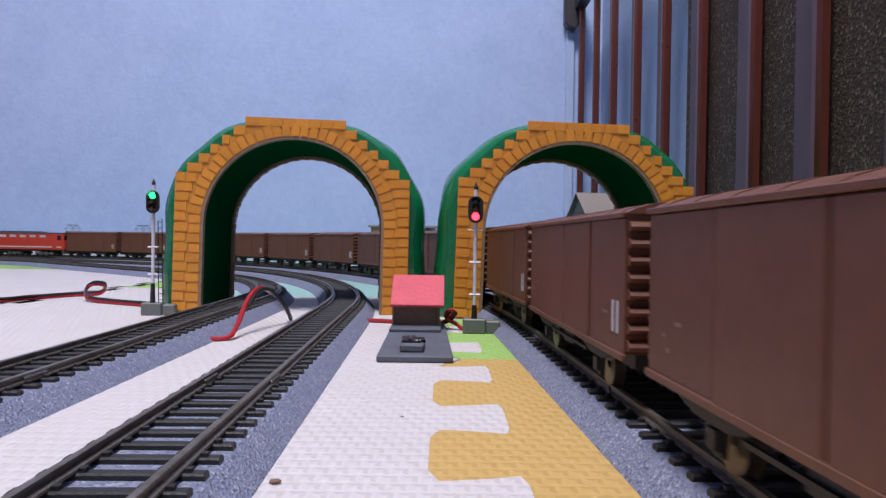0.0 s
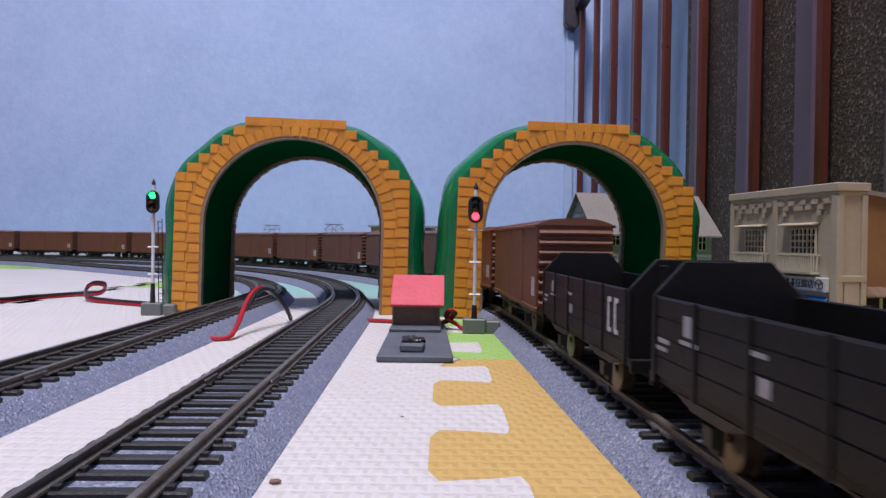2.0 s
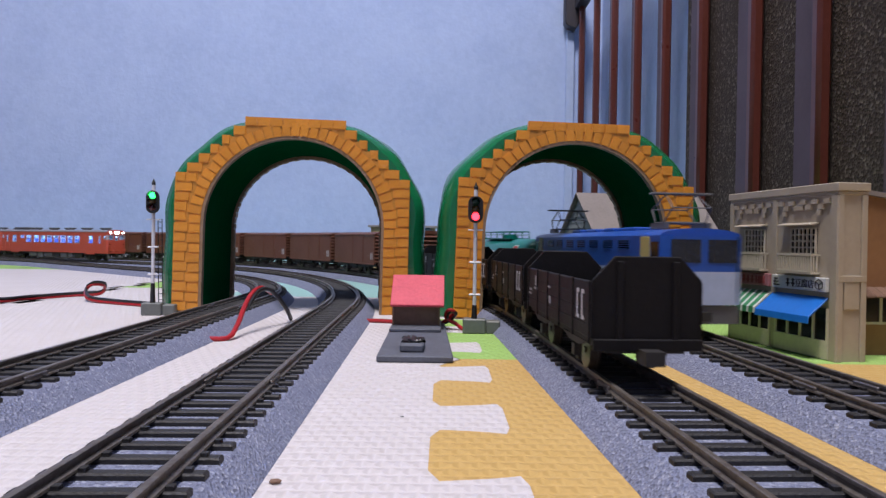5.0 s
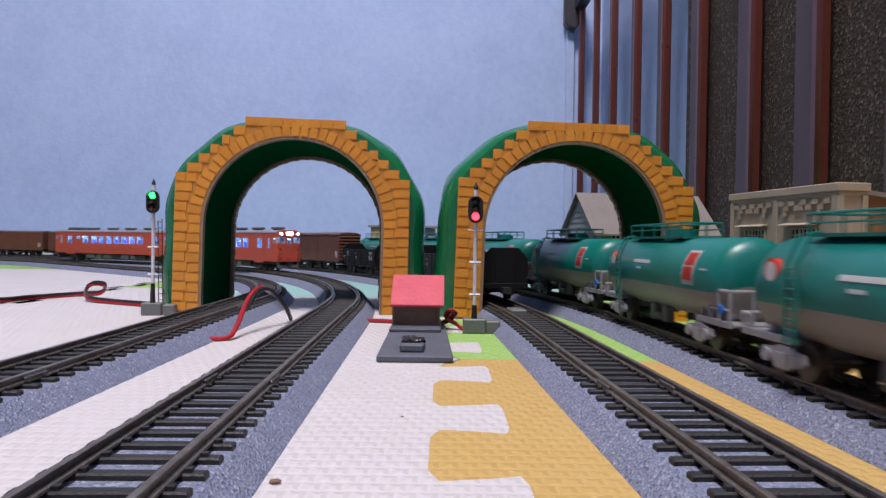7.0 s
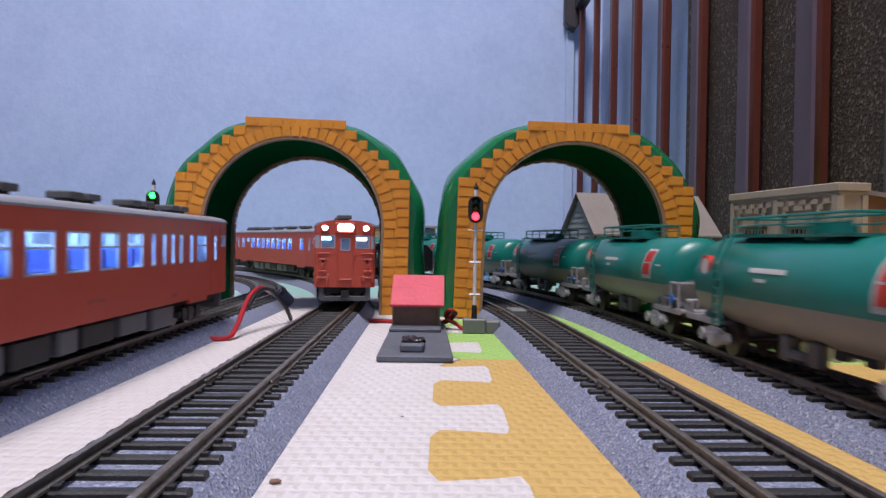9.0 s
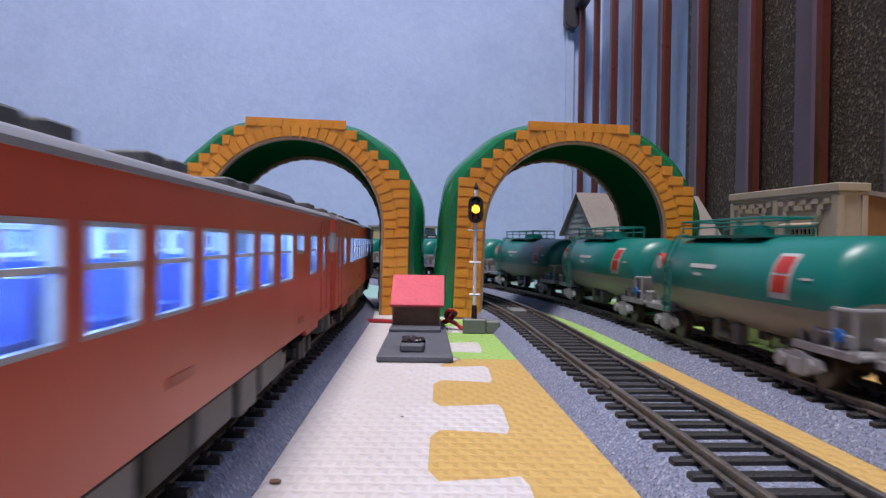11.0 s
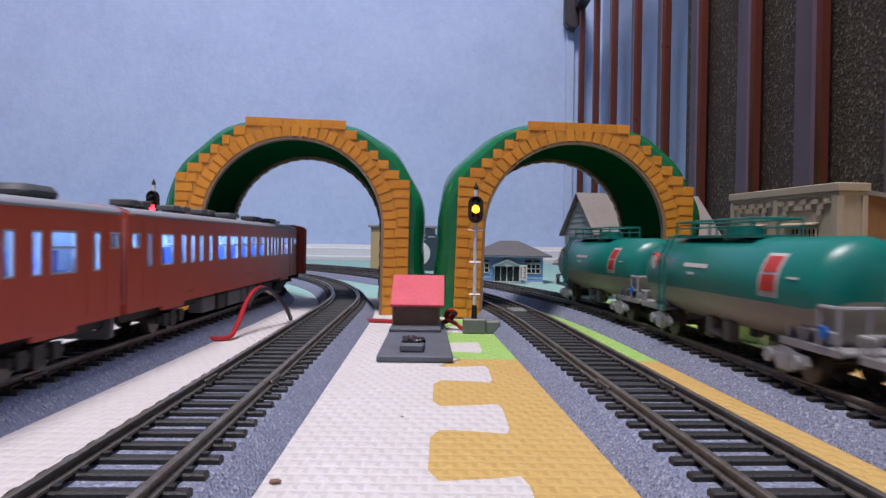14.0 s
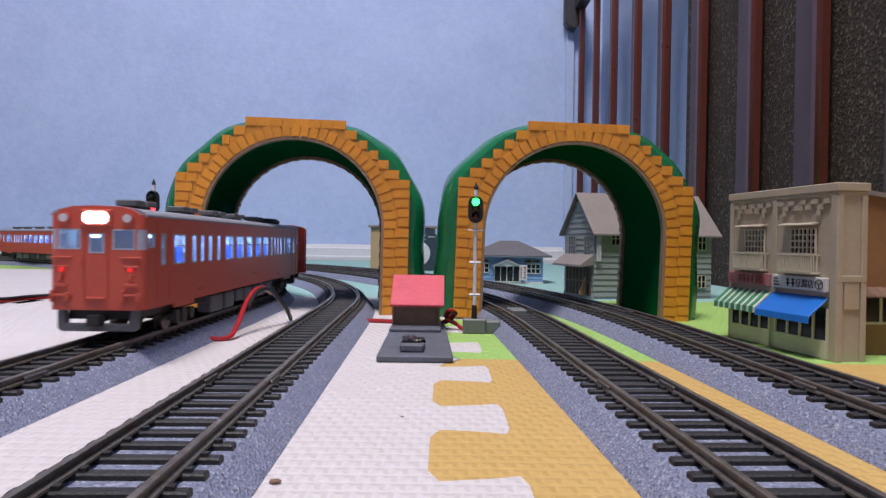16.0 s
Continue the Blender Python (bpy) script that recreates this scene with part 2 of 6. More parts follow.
for x in (-569, -857, -1145):
    tile(x, x + 288, -145, 143, MAT_WHITE, "off-white", right=True)
    tile(x, x + 288, 143, 431, MAT_WHITE, "off-white", right=True)
    tile(x, x + 288, 431, 719, MAT_WHITE, "off-white", right=True)
    tile(x, x + 288, 719, 893, MAT_WHITE, "off-white", right=True)
    tile(x, x + 288, 893, 1181, MAT_GREEN, "light green", right=True)
    tile(x, x + 288, 1181, 1470, MAT_TEAL, "pale teal")
tile(-281, 118, 1140, 1470, MAT_TEAL, "pale teal")

# ---------------------------------------------------------------- tracks
HALF = 8.25
S_NEAR, S_FAR = 700.0, 2760.0
PITCH = 7.8


def frange(a, b, d):
    return [a + d * i for i in range(int((b - a) / d) + 1)]


def swept(line, outline, s0, s1, step=18.0):
    bm = bmesh.new()
    rings = []
    for s in frange(s0, s1, step):
        ring = []
        for u, z in outline:
            x, y, h = line.at(s, u)
            ring.append((x, y, z))
        rings.append(ring)
    sweep(bm, rings)
    return bm


def rail_outline(c):
    return [(c - 1.3, 6.8), (c + 1.3, 6.8), (c + 1.2, 7.2), (c + 0.35, 7.5), (c + 0.35, 8.2), (c + 0.65, 8.4),
            (c + 0.65, 8.9), (c + 0.5, 9.0), (c - 0.5, 9.0), (c - 0.65, 8.9), (c - 0.65, 8.4), (c - 0.35, 8.2), (c - 0.35, 7.5), (c - 1.2, 7.2)]


def build_track(line, label, s0, first_far):
    t = thing("railway_track", label, "model railway track", "parallel model railway tracks")
    bed = [(-18.5, 0.05), (-13.6, 5.2), (-13.0, 5.6), (13.0, 5.6), (13.6, 5.2), (18.5, 0.05)]
    part("roadbed", swept(line, bed, s0, S_FAR), BALLAST, t, "bluish grey granular ballast roadbed", smooth=True)
    for c in (-HALF, HALF):
        part("rail", swept(line, rail_outline(c), s0, S_FAR, 12.0), RAIL_METAL, t, "dull brownish metal rail", smooth=True)
    bm = bmesh.new()
    box(bm, -13.1, 13.1, -1.25, 1.25, 5.0, 6.7)
    bmesh.ops.bevel(bm, geom=[e for e in bm.edges if all(v.co.z > 6 for v in e.verts)], offset=0.3, segments=1, affect="EDGES")
    for s in (-1, 1):
        for d in (-2.0, 2.0):
            box(bm, s * HALF + d - 0.6, s * HALF + d + 0.6, -0.7, 0.7, 6.7, 7.4)
    me = mesh_of("sleeper", bm, SLEEPER)
    for s in frange(first_far - 95 * PITCH, first_far, PITCH):
        x, y, h = line.at(s)
        ob = new("sleeper", me)
        ob.parent = t
        ob.matrix_local = Matrix.Translation((x * MM, y * MM, 0)) @ Matrix.Rotation(h + random.uniform(-0.01, 0.01), 4, "Z")
    bm = bmesh.new()
    for s in frange(first_far + PITCH, S_FAR, PITCH):
        x, y, h = line.at(s)
        vs = box(bm, -13.1, 13.1, -1.25, 1.25, 5.0, 6.7)
        bmesh.ops.transform(bm, matrix=Matrix.Translation((x, y, 0)) @ Matrix.Rotation(h, 4, "Z"), verts=vs)
    rest = part("sleeper_rest", bm, SLEEPER, t)
    rest["kind"] = "stuff"
    # fishplates where the lengths of track join
    for s in frange(1075.0, 1700.0, 185.0):
        for c in (-HALF, HALF):
            bm = bmesh.new()
            x, y, h = line.at(s, c)
            vs = box(bm, -1.15, 1.15, -5, 5, 7.0, 8.3)
            bmesh.ops.transform(bm, matrix=Matrix.Translation((x, y, 0)) @ Matrix.Rotation(h, 4, "Z"), verts=vs)
            part("joiner", bm, JOINER, t, "grey metal rail joiner", bevel=0.3)
    return t


JOINER = mat("joiner_metal", (0.17, 0.155, 0.15), 0.4, 0.6, scale=200)
build_track(LINE_A, "inner model railway track on grey ballast roadbed curving behind the tunnel", S_NEAR, 1600)
build_track(LINE_B, "model railway track on grey ballast roadbed leading through the wide tunnel", S_NEAR, 1600)
build_track(LINE_C, "model railway track on grey ballast roadbed beside the tan mat", S_NEAR, 1550)
build_track(LINE_D, "outer model railway track on grey ballast roadbed beside the buildings", S_NEAR, 1550)

# ---------------------------------------------------------------- tunnels
OPEN, CROWN, RING = 52.0, 51.0, 60.0     # half opening, height of the arch's centre, outer radius of the arch stones


def build_tunnel():
    t = thing("toy_tunnel", "green plastic toy tunnel with orange moulded brick portal over two tracks", "toy tunnel", "pair of toy tunnels")
    # green shell
    bm = bmesh.new()
    rings = []
    for y, w, top in ((3, 71, 113), (7, 75.5, 116), (20, 78.5, 118), (36, 77, 116), (54, 78, 117.5), (68, 75, 115), (79, 70, 111)):
        ring = []
        outer = [(w, 0.0), (w + 1.0, 22.0), (w - 0.5, 42.0)]
        for i in range(49):
            a = math.pi * i / 48
            k = 1 + 0.010 * math.sin(7 * a + y * 0.06) + 0.006 * math.sin(13 * a - y * 0.1)
            outer.append((w * k * math.copysign(abs(math.cos(a)) ** 0.86, math.cos(a)), 52.0 + (top - 52.0) * k * math.sin(a) ** 0.92))
        outer += [(-w + 0.5, 42.0), (-w - 1.0, 22.0), (-w, 0.0)]
        inner = [(-OPEN - 1.8, 0.0)]
        for i in range(49):
            a = math.pi - math.pi * i / 48
            inner.append(((OPEN + 1.8) * math.cos(a), CROWN + (OPEN + 1.8) * math.sin(a)))
        inner.append((OPEN + 1.8, 0.0))
        ring = [(x, y, z) for x, z in outer + inner]
        rings.append(ring)
    sweep(bm, rings)
    part("shell", bm, GREEN, t, "glossy dark green moulded hillside shell", smooth=True)
    # backing of the portal
    def backing(y0, y1, r_out, cut):
        bm = bmesh.new()
        out = [(r_out, 0.0)] + [(r_out * math.cos(math.pi * i / 30), CROWN + r_out * math.sin(math.pi * i / 30)) for i in range(31)] + [(-r_out, 0.0)]
        inn = [(-cut, 0.0)] + [(-cut * math.cos(math.pi * i / 30), CROWN + cut * math.sin(math.pi * i / 30)) for i in range(31)] + [(cut, 0.0)]
        extrude(bm, out + inn, "y", y0, y1)
        return bm
    part("portal_back", backing(-3.9, 3.4, 61.0, OPEN), MORTAR, t, "orange-brown backing of the portal", smooth=True)
    part("rim", backing(77.0, 81.0, 57.0, OPEN - 0.6), TAN_EDGE, t, "brown rim of the far opening", smooth=True)
    part("inner_lip", backing(-4.0, 0.6, 52.7, OPEN - 0.9), TAN_EDGE, t, "brown lip inside the arch", smooth=True)
    # inner skin of the tunnel; its darker green paints in the shade
    part("lining", backing(3.5, 77.0, OPEN + 1.7, OPEN + 0.4), GREEN_SHADED, t, "inside of the tunnel, its green darkened for shade", smooth=True)
    # small stones round the far opening
    for i in range(42):
        a0, a1 = math.pi * i / 42 + 0.004, math.pi * (i + 1) / 42 - 0.004
        r0 = OPEN - 1.5 - 0.35 * (i % 2)
        bm = bmesh.new()
        extrude(bm, [(r * math.cos(a), CROWN + r * math.sin(a)) for r, a in ((r0, a0), (OPEN + 3, a0), (OPEN + 3, a1), (r0, a1))], "y", 76.6, 82.0 + 0.3 * (i % 3))
        part("rim_stone", bm, TAN_EDGE, t)
    for side in (-1, 1):
        for i in range(11):
            bm = bmesh.new()
            box(bm, *sorted((side * (OPEN - 1.5 - 0.35 * (i % 2)), side * (OPEN + 3))), 76.6, 82.0 + 0.3 * (i % 3), i * CROWN / 11 + 0.12, (i + 1) * CROWN / 11 - 0.12)
            part("rim_stone", bm, TAN_EDGE, t)
    # arch stones and legs
    def brick(outline):
        bm = bmesh.new()
        extrude(bm, outline, "y", -4.3 - random.uniform(0, 0.2), 0.5)
        front = [e for e in bm.edges if all(v.co.y < -3 for v in e.verts)]
        bmesh.ops.bevel(bm, geom=front, offset=0.5, segments=2, affect="EDGES")
        part("brick", bm, BRICK, t)
    n, gap = 33, 0.04
    for i in range(n):
        a0, a1 = math.pi * i / n + 0.0012, math.pi * (i + 1) / n - 0.0012
        rr = RING + 0.8 * math.sin(i * 2.1)
        brick([(r * math.cos(a), CROWN + r * math.sin(a)) for r, a in ((OPEN + 0.4, a0), (rr, a0), (rr, a1), (OPEN + 0.4, a1))])
    h = CROWN / 9
    for side in (-1, 1):
        for i in range(9):
            x0, x1 = OPEN + 0.4, 59.0 + (i % 2) * 1.4
            o = [(x0, i * h + gap), (x1, i * h + gap), (x1, (i + 1) * h - gap), (x0, (i + 1) * h - gap)]
            brick([(side * x, z) for x, z in o])
            o = [(x1 + 2 * gap, i * h + gap + 0.6), (67.5, i * h + gap + 0.6), (67.5, (i + 1) * h - gap + 0.6), (x1 + 2 * gap, (i + 1) * h - gap + 0.6)]
            brick([(side * x, z) for x, z in o])
        # courses beside the arch, stepping in towards the crown
        z, k = 114.0, 0
        while z > CROWN + 3:
            z0 = z - 5.6
            outer = min(29.0 + 6.4 * k, 67.5)
            zc = z0 + 1.5 - CROWN
            inn = math.sqrt(max(RING ** 2 - max(zc, 0) ** 2, 0)) + 0.6
            if k == 0:
                inn = 0.0
            width = outer - inn
            if width > 2.0:
                m = max(1, round(width / 8.0))
                for j in range(m):
                    a, b = inn + width * j / m + gap, inn + width * (j + 1) / m - gap
                    brick([(side * a, z0 + gap), (side * b, z0 + gap), (side * b, z - gap), (side * a, z - gap)])
            z, k = z0, k + 1
        bm = bmesh.new()
        o = [(60.0, 0.5)] + [(66.8, 0.5), (66.8, 79.0)] + [(29.0 + 6.4 * i - 0.8, 114.0 - 5.6 * (i + k) - 0.8) for i in range(5, -1, -1) for k in (1, 0)] + [(0.0, 112.8), (0.0, 110.0)]
        o += [(60.0 * math.sin(math.pi / 2 * i / 8), CROWN + 60.0 * math.cos(math.pi / 2 * i / 8)) for i in range(0, 9)]
        extrude(bm, [(side * x, z) for x, z in o], "y", -3.84, 3.2)
        part("spandrel", bm, MORTAR, t)
    return t


tunnel = build_tunnel()
tunnel.matrix_world = pose(-0.0886, 0.398, 0.0005, -1.0, 0.8, 5.3)
tunnel["label"] = "green plastic toy tunnel with orange brick portal beside the green signal"
other = copy_thing(tunnel, pose(0.0736, 0.390, -0.0015, 0, 1.5, 1.4))
other["label"] = "green plastic toy tunnel with orange brick portal before the grey house"

# ---------------------------------------------------------------- signals
GREY_BASE = mat("grey_plastic", (0.16, 0.17, 0.16), 0.5, scale=60)
BLACK = mat("black_plastic", (0.012, 0.012, 0.014), 0.4, scale=90)
POLE = mat("white_pole", (0.72, 0.72, 0.76), 0.4, scale=90, amount=0.25)
LENS_OFF = {"green": mat("green_lens", (0.01, 0.05, 0.03), 0.15, scale=50), "yellow": mat("yellow_lens", (0.08, 0.045, 0.01), 0.15, scale=50),
            "red": mat("red_lens", (0.07, 0.008, 0.008), 0.15, scale=50)}
LENS_ON = {"green": glow("green_light", (0.035, 1.0, 0.12), 6.0), "yellow": glow("yellow_light", (1.0, 0.40, 0.02), 6.0),
           "red": glow("red_light", (1.0, 0.03, 0.05), 6.0)}


def build_signal(label, x, y, turn=0.0, ladder=True, lift=0.0):
    """A three-aspect signal; each lamp is a ball with a lit and an unlit half that turns."""
    t = thing("railway_signal", label, "railway signal", "colour light signals", at=(x, y, lift), turn=turn)
    bm = bmesh.new()
    box(bm, -5.5, 5.5, -3.5, 4.5, -lift, 7.0 - lift)
    part("base", bm, GREY_BASE, t, "grey plastic base block", bevel=0.5)
    bm = bmesh.new()
    box(bm, 5.6, 12.5, -2.0, 6.0, -lift, 6.0 - lift)
    part("junction_box", bm, GREY_BASE, t, bevel=0.5)
    bm = bmesh.new()
    tube(bm, (0, 0, 7.0 - lift), (0, 0, 13.5), 1.5, 12, 1.1)
    part("foot", bm, BLACK, t, "black pole foot", smooth=True)
    bm = bmesh.new()
    tube(bm, (0, 0, 12.0), (0, 0, 69.0), 0.95, 12)
    part("pole", bm, POLE, t, "white pole", smooth=True)
    bm = bmesh.new()
    tube(bm, (0, 0, 69.0), (0, 0, 70.2), 1.0, 10, 1.1)
    tube(bm, (0, 0, 70.2), (0, 0, 72.5), 1.1, 10, 0.15)
    part("finial", bm, BLACK, t, "black pointed finial", smooth=True)
    for z, w in ((18.5, 2.9), (34.0, 2.9)):
        bm = bmesh.new()
        box(bm, -w, w, -1.0, 1.0, z - 0.5, z + 0.5)
        part("bracket", bm, POLE, t, bevel=0.4)
    bm = bmesh.new()
    box(bm, -3.6, 3.6, -1.4, 1.6, 49.2, 49.9)
    part("platform", bm, POLE, t, bevel=0.2)
    bm = bmesh.new()
    outline = [(3.7 * math.cos(a), (62.2 if math.sin(a) > 0 else 56.6) + 3.7 * math.sin(a)) for a in [2 * math.pi * i / 24 for i in range(24)]]
    extrude(bm, outline, "y", -2.0, -1.2)
    extrude(bm, [(3.0 * u / 3.7, 59.3 + (z - 59.3) * 0.92) for u, z in outline], "y", -1.2, 1.6)
    part("head", bm, BLACK, t, "black signal head", bevel=0.25)
    lamps = {}
    for name, z in (("green", 63.0), ("yellow", 59.6), ("red", 56.1)):
        bm = bmesh.new()
        tube(bm, (0, -4.6, z + 0.2), (0, -2.0, z + 0.2), 2.15, 18)
        for f in [f for f in bm.faces if len(f.verts) > 4]:
            bm.faces.remove(f)
        bm.verts.ensure_lookup_table()
        bmesh.ops.delete(bm, geom=[v for v in bm.verts if v.co.z < z - 0.7], context="VERTS")
        part("hood", bm, BLACK, t, "black lamp hood", smooth=True)
        bm = bmesh.new()
        bmesh.ops.create_uvsphere(bm, u_segments=16, v_segments=12, radius=1.85)
        for f in bm.faces:
            f.material_index = 0 if f.calc_center_median().y < 0 else 1
        ob = part("lamp", bm, LENS_ON[name], t, name + " signal lamp", smooth=True)
        ob.data.materials.append(LENS_OFF[name])
        ob.location = (0, -1.9 * MM, z * MM)
        lamps[name] = ob
    if ladder:
        bm = bmesh.new()
        for dx in (2.0, 4.2):
            tube(bm, (dx + 0.8, 2.0, -lift), (dx, 1.6, 50.0), 0.28, 6)
        for k in range(14):
            z = 4 + k * 3.4
            tube(bm, (2.75 - z * 0.016, 1.8, z), (4.95 - z * 0.016, 1.8, z), 0.22, 6)
        part("ladder", bm, BLACK, t, "thin black ladder")
    return t, lamps


SIGNAL_L, LAMPS_L = build_signal("white-poled colour light signal beside the inner track", -164, 383, 6, lift=4.5)
SIGNAL_R, LAMPS_R = build_signal("white-poled colour light signal in front of the tunnel pier", 15.5, 326, -3, ladder=False)

# ---------------------------------------------------------------- small shed on a grey slab
SLAB = mat("grey_slab", (0.105, 0.115, 0.145), 0.7, other=(0.075, 0.08, 0.10), scale=60, amount=0.8, bump=0.4, bump_scale=900)
PINK = mat("pink_roof", (0.62, 0.075, 0.11), 0.5, other=(0.50, 0.05, 0.08), scale=70, amount=0.9, bump=0.3, bump_scale=500)
SHED_WOOD = mat("shed_wood", (0.20, 0.115, 0.075), 0.6, other=(0.14, 0.08, 0.05), scale=70, amount=0.9)
shed = thing("wayside_shed", "small brown open shed with pinkish red roof on a grey slab", "shed", at=(-12, 0, 0))
bm = bmesh.new()
extrude(bm, [(-11.5, 243), (16.3, 243), (13.2, 345), (-12.8, 345)], "z", 0.1, 2.6)
part("slab", bm, SLAB, shed, "worn dark grey sloping slab", bevel=0.5)
bm = bmesh.new()
extrude(bm, [(-12.0, 306), (11.5, 306), (11.5, 345), (-12.0, 345)], "z", 2.6, 4.2)
part("step", bm, SLAB, shed, bevel=0.4)
bm = bmesh.new()
box(bm, -3.6, 5.4, 250, 268, 2.6, 5.6)
part("block", bm, SLAB, shed, bevel=0.6)
bm = bmesh.new()
for i in range(14):
    tube(bm, (-3.0 + i * 0.6 + random.uniform(-0.2, 0.2), random.uniform(254, 266), 5.5), (-2.8 + i * 0.6, random.uniform(254, 266), 6.6), 1.0, 6, 0.5)
part("grating", bm, BLACK, shed, "black crumbled grating")
for x0, x1 in ((-11.5, -10.2), (9.6, 10.9)):
    bm = bmesh.new()
    extrude(bm, [(319, 4.2), (345, 4.2), (345, 16.9), (333, 25.6), (319, 15.2)], "x", x0, x1)
    part("wall", bm, SHED_WOOD, shed, bevel=0.2)
bm = bmesh.new()
box(bm, -10.2, 9.6, 343.5, 345, 4.2, 16.4)
part("wall", bm, SHED_WOOD, shed, bevel=0.2)
bm = bmesh.new()
box(bm, -10.2, 9.6, 320.0, 321.5, 4.2, 15.2)
part("front_panel", bm, SHED_WOOD, shed)
for o in ([(315, 13.0), (333, 26.0), (333, 27.4), (314.3, 14.2)], [(333, 26.0), (351, 13.4), (351.7, 14.6), (333, 27.4)]):
    bm = bmesh.new()
    extrude(bm, o, "x", -12.2, 12.9)
    part("roof", bm, PINK, shed, "pinkish red painted roof slope", bevel=0.25)

# ---------------------------------------------------------------- wires
RED_WIRE = mat("red_wire", (0.42, 0.012, 0.018), 0.35, scale=80, amount=0.4)
BLACK_WIRE = mat("black_wire", (0.015, 0.013, 0.014), 0.35, scale=80, amount=0.4)


def smooth_path(pts, n=8):
    out = []
    p = [Vector(q) for q in pts]
    p = [p[0] * 2 - p[1]] + p + [p[-1] * 2 - p[-2]]
    for i in range(1, len(p) - 2):
        for k in range(n):
            t = k / n
            a, b, c, d = p[i - 1], p[i], p[i + 1], p[i + 2]
            out.append(0.5 * ((2 * b) + (c - a) * t + (2 * a - 5 * b + 4 * c - d) * t * t + (3 * b - 3 * c + d - a) * t ** 3))
    return out + [p[-2]]


def wire(bm, pts, r, n=8):
    p = smooth_path(pts)
    rings = []
    for i, c in enumerate(p):
        d = (p[min(i + 1, len(p) - 1)] - p[max(i - 1, 0)]).normalized()
        a = d.cross(Vector((0.1, 0.05, 1))).normalized()
        b = d.cross(a)
        rings.append([c + (a * math.cos(2 * math.pi * k / n) + b * math.sin(2 * math.pi * k / n)) * r for k in range(n)])
    sweep(bm, rings)


def twin_wire(label, pts, r=1.0, shift=(0.4, 0.3, 1.7), red_to=99, black_from=0):
    t = thing("wire_pair", label, "wire", "signal wires")
    for name, material, k in (("red_strand", RED_WIRE, 0.0), ("black_strand", BLACK_WIRE, 1.0)):
        bm = bmesh.new()
        wire(bm, [(x + shift[0] * k, y + shift[1] * k, max(z + shift[2] * k, r * 0.9)) for x, y, z in (pts[black_from:] if k else pts[:red_to])], r)
        part(name, bm, material, t, smooth=True)
    return t


twin_wire("red and black wire pair arching over the gap between two tracks",
          [(-100, 287, 1.0), (-92, 290, 1.2), (-91, 300, 5), (-91, 312, 13), (-90, 322, 18.5), (-88, 330, 20.0), (-86, 340, 17), (-83, 352, 9), (-83, 365, 1.0)], 1.15, (1.2, 0.8, -0.5), red_to=7, black_from=3)
twin_wire("red and black wire pair looped loosely on the white mat",
          [(-420, 400, 1), (-300, 430, 1), (-278, 455, 1.5), (-262, 478, 2), (-246, 486, 3), (-240, 480, 9), (-243, 470, 10.5), (-248, 470, 6), (-236, 452, 2), (-215, 440, 1), (-176, 420, 1)])
twin_wire("red and black wire pair lying behind the shed", [(-46, 362, 1), (-34, 361, 1), (-24, 358, 1), (-14, 357, 1)], 1.0, (0, 2.0, 0.0))
twin_wire("coiled red and black wire pair beside the shed",
          [(-2, 350, 1), (3, 340, 5), (6, 335, 9), (3, 334, 10), (2, 338, 6), (7, 338, 3), (10, 334, 1), (14, 336, 1)], 0.9, (0.8, 0.5, -0.8))

# grey feeder block on the track bed
bm = bmesh.new()
x, y, h = LINE_C.at(1262)
vs = box(bm, -4.2, 4.2, -7, 7, 5.6, 8.7)
bmesh.ops.transform(bm, matrix=Matrix.Translation((x, y, 0)) @ Matrix.Rotation(h, 4, "Z"), verts=vs)
tagged(part("sensor_block", bm, GREY_BASE, bevel=0.6), "grey plastic sensor block between the rails", "track sensor")

# crumbs on the mat
for x, y, r, m in ((-9.6, 168.0, 0.4, GREY_BASE), (-29.5, 121.0, 1.0, SHED_WOOD)):
    bm = bmesh.new()
    bmesh.ops.create_icosphere(bm, subdivisions=1, radius=r)
    for v in bm.verts:
        v.co = Vector((v.co.x * 1.3 + x, v.co.y + y, v.co.z * 0.5 + r * 0.4))
    tagged(part("crumb", bm, m), "tiny crumb lying on the white foam mat", "crumb", "crumbs")

# ---------------------------------------------------------------- slatted rack along the side wall
POST = mat("post_brown", (0.105, 0.028, 0.02), 0.3, other=(0.08, 0.02, 0.014), scale=25, amount=0.7)
BOARD = mat("board_plum", (0.085, 0.05, 0.062), 0.55, scale=25, amount=0.5)
SPONGE = speckle("sponge_brown", (0.058, 0.043, 0.036), (0.02, 0.015, 0.013), (0.19, 0.16, 0.13), scale=420.0, bump=0.9)
RAIL_DARK = mat("rack_rail", (0.035, 0.03, 0.04), 0.45, scale=30)
rack = thing("slatted_rack", "tall brown slatted rack with dark sponge panels along the wall", "rack")
for y in (1443.0, 1302.0, 1166.0, 1024.0, 892.0, 764.0, 634.0, 522.0, 405.0, 288.0, 171.0, 54.0):
    bm = bmesh.new()
    box(bm, 283, 295, y - 6, y + 6, -10, 548)
    part("post", bm, POST, rack, "glossy reddish brown upright", bevel=3.0, smooth=True)
    bm = bmesh.new()
    box(bm, 292, 297, y + 7, y + (46 if y < 1400 else 30), -10, 546)
    part("board", bm, BOARD, rack, "dull plum brown flat upright", bevel=0.8)
bm = bmesh.new()
extrude(bm, [(276, 548), (300, 548), (300, 580), (284, 586), (276, 578)], "y", -20, 1480)
part("top_rail", bm, RAIL_DARK, rack, "dark top rail", bevel=1.5)
bm = bmesh.new()
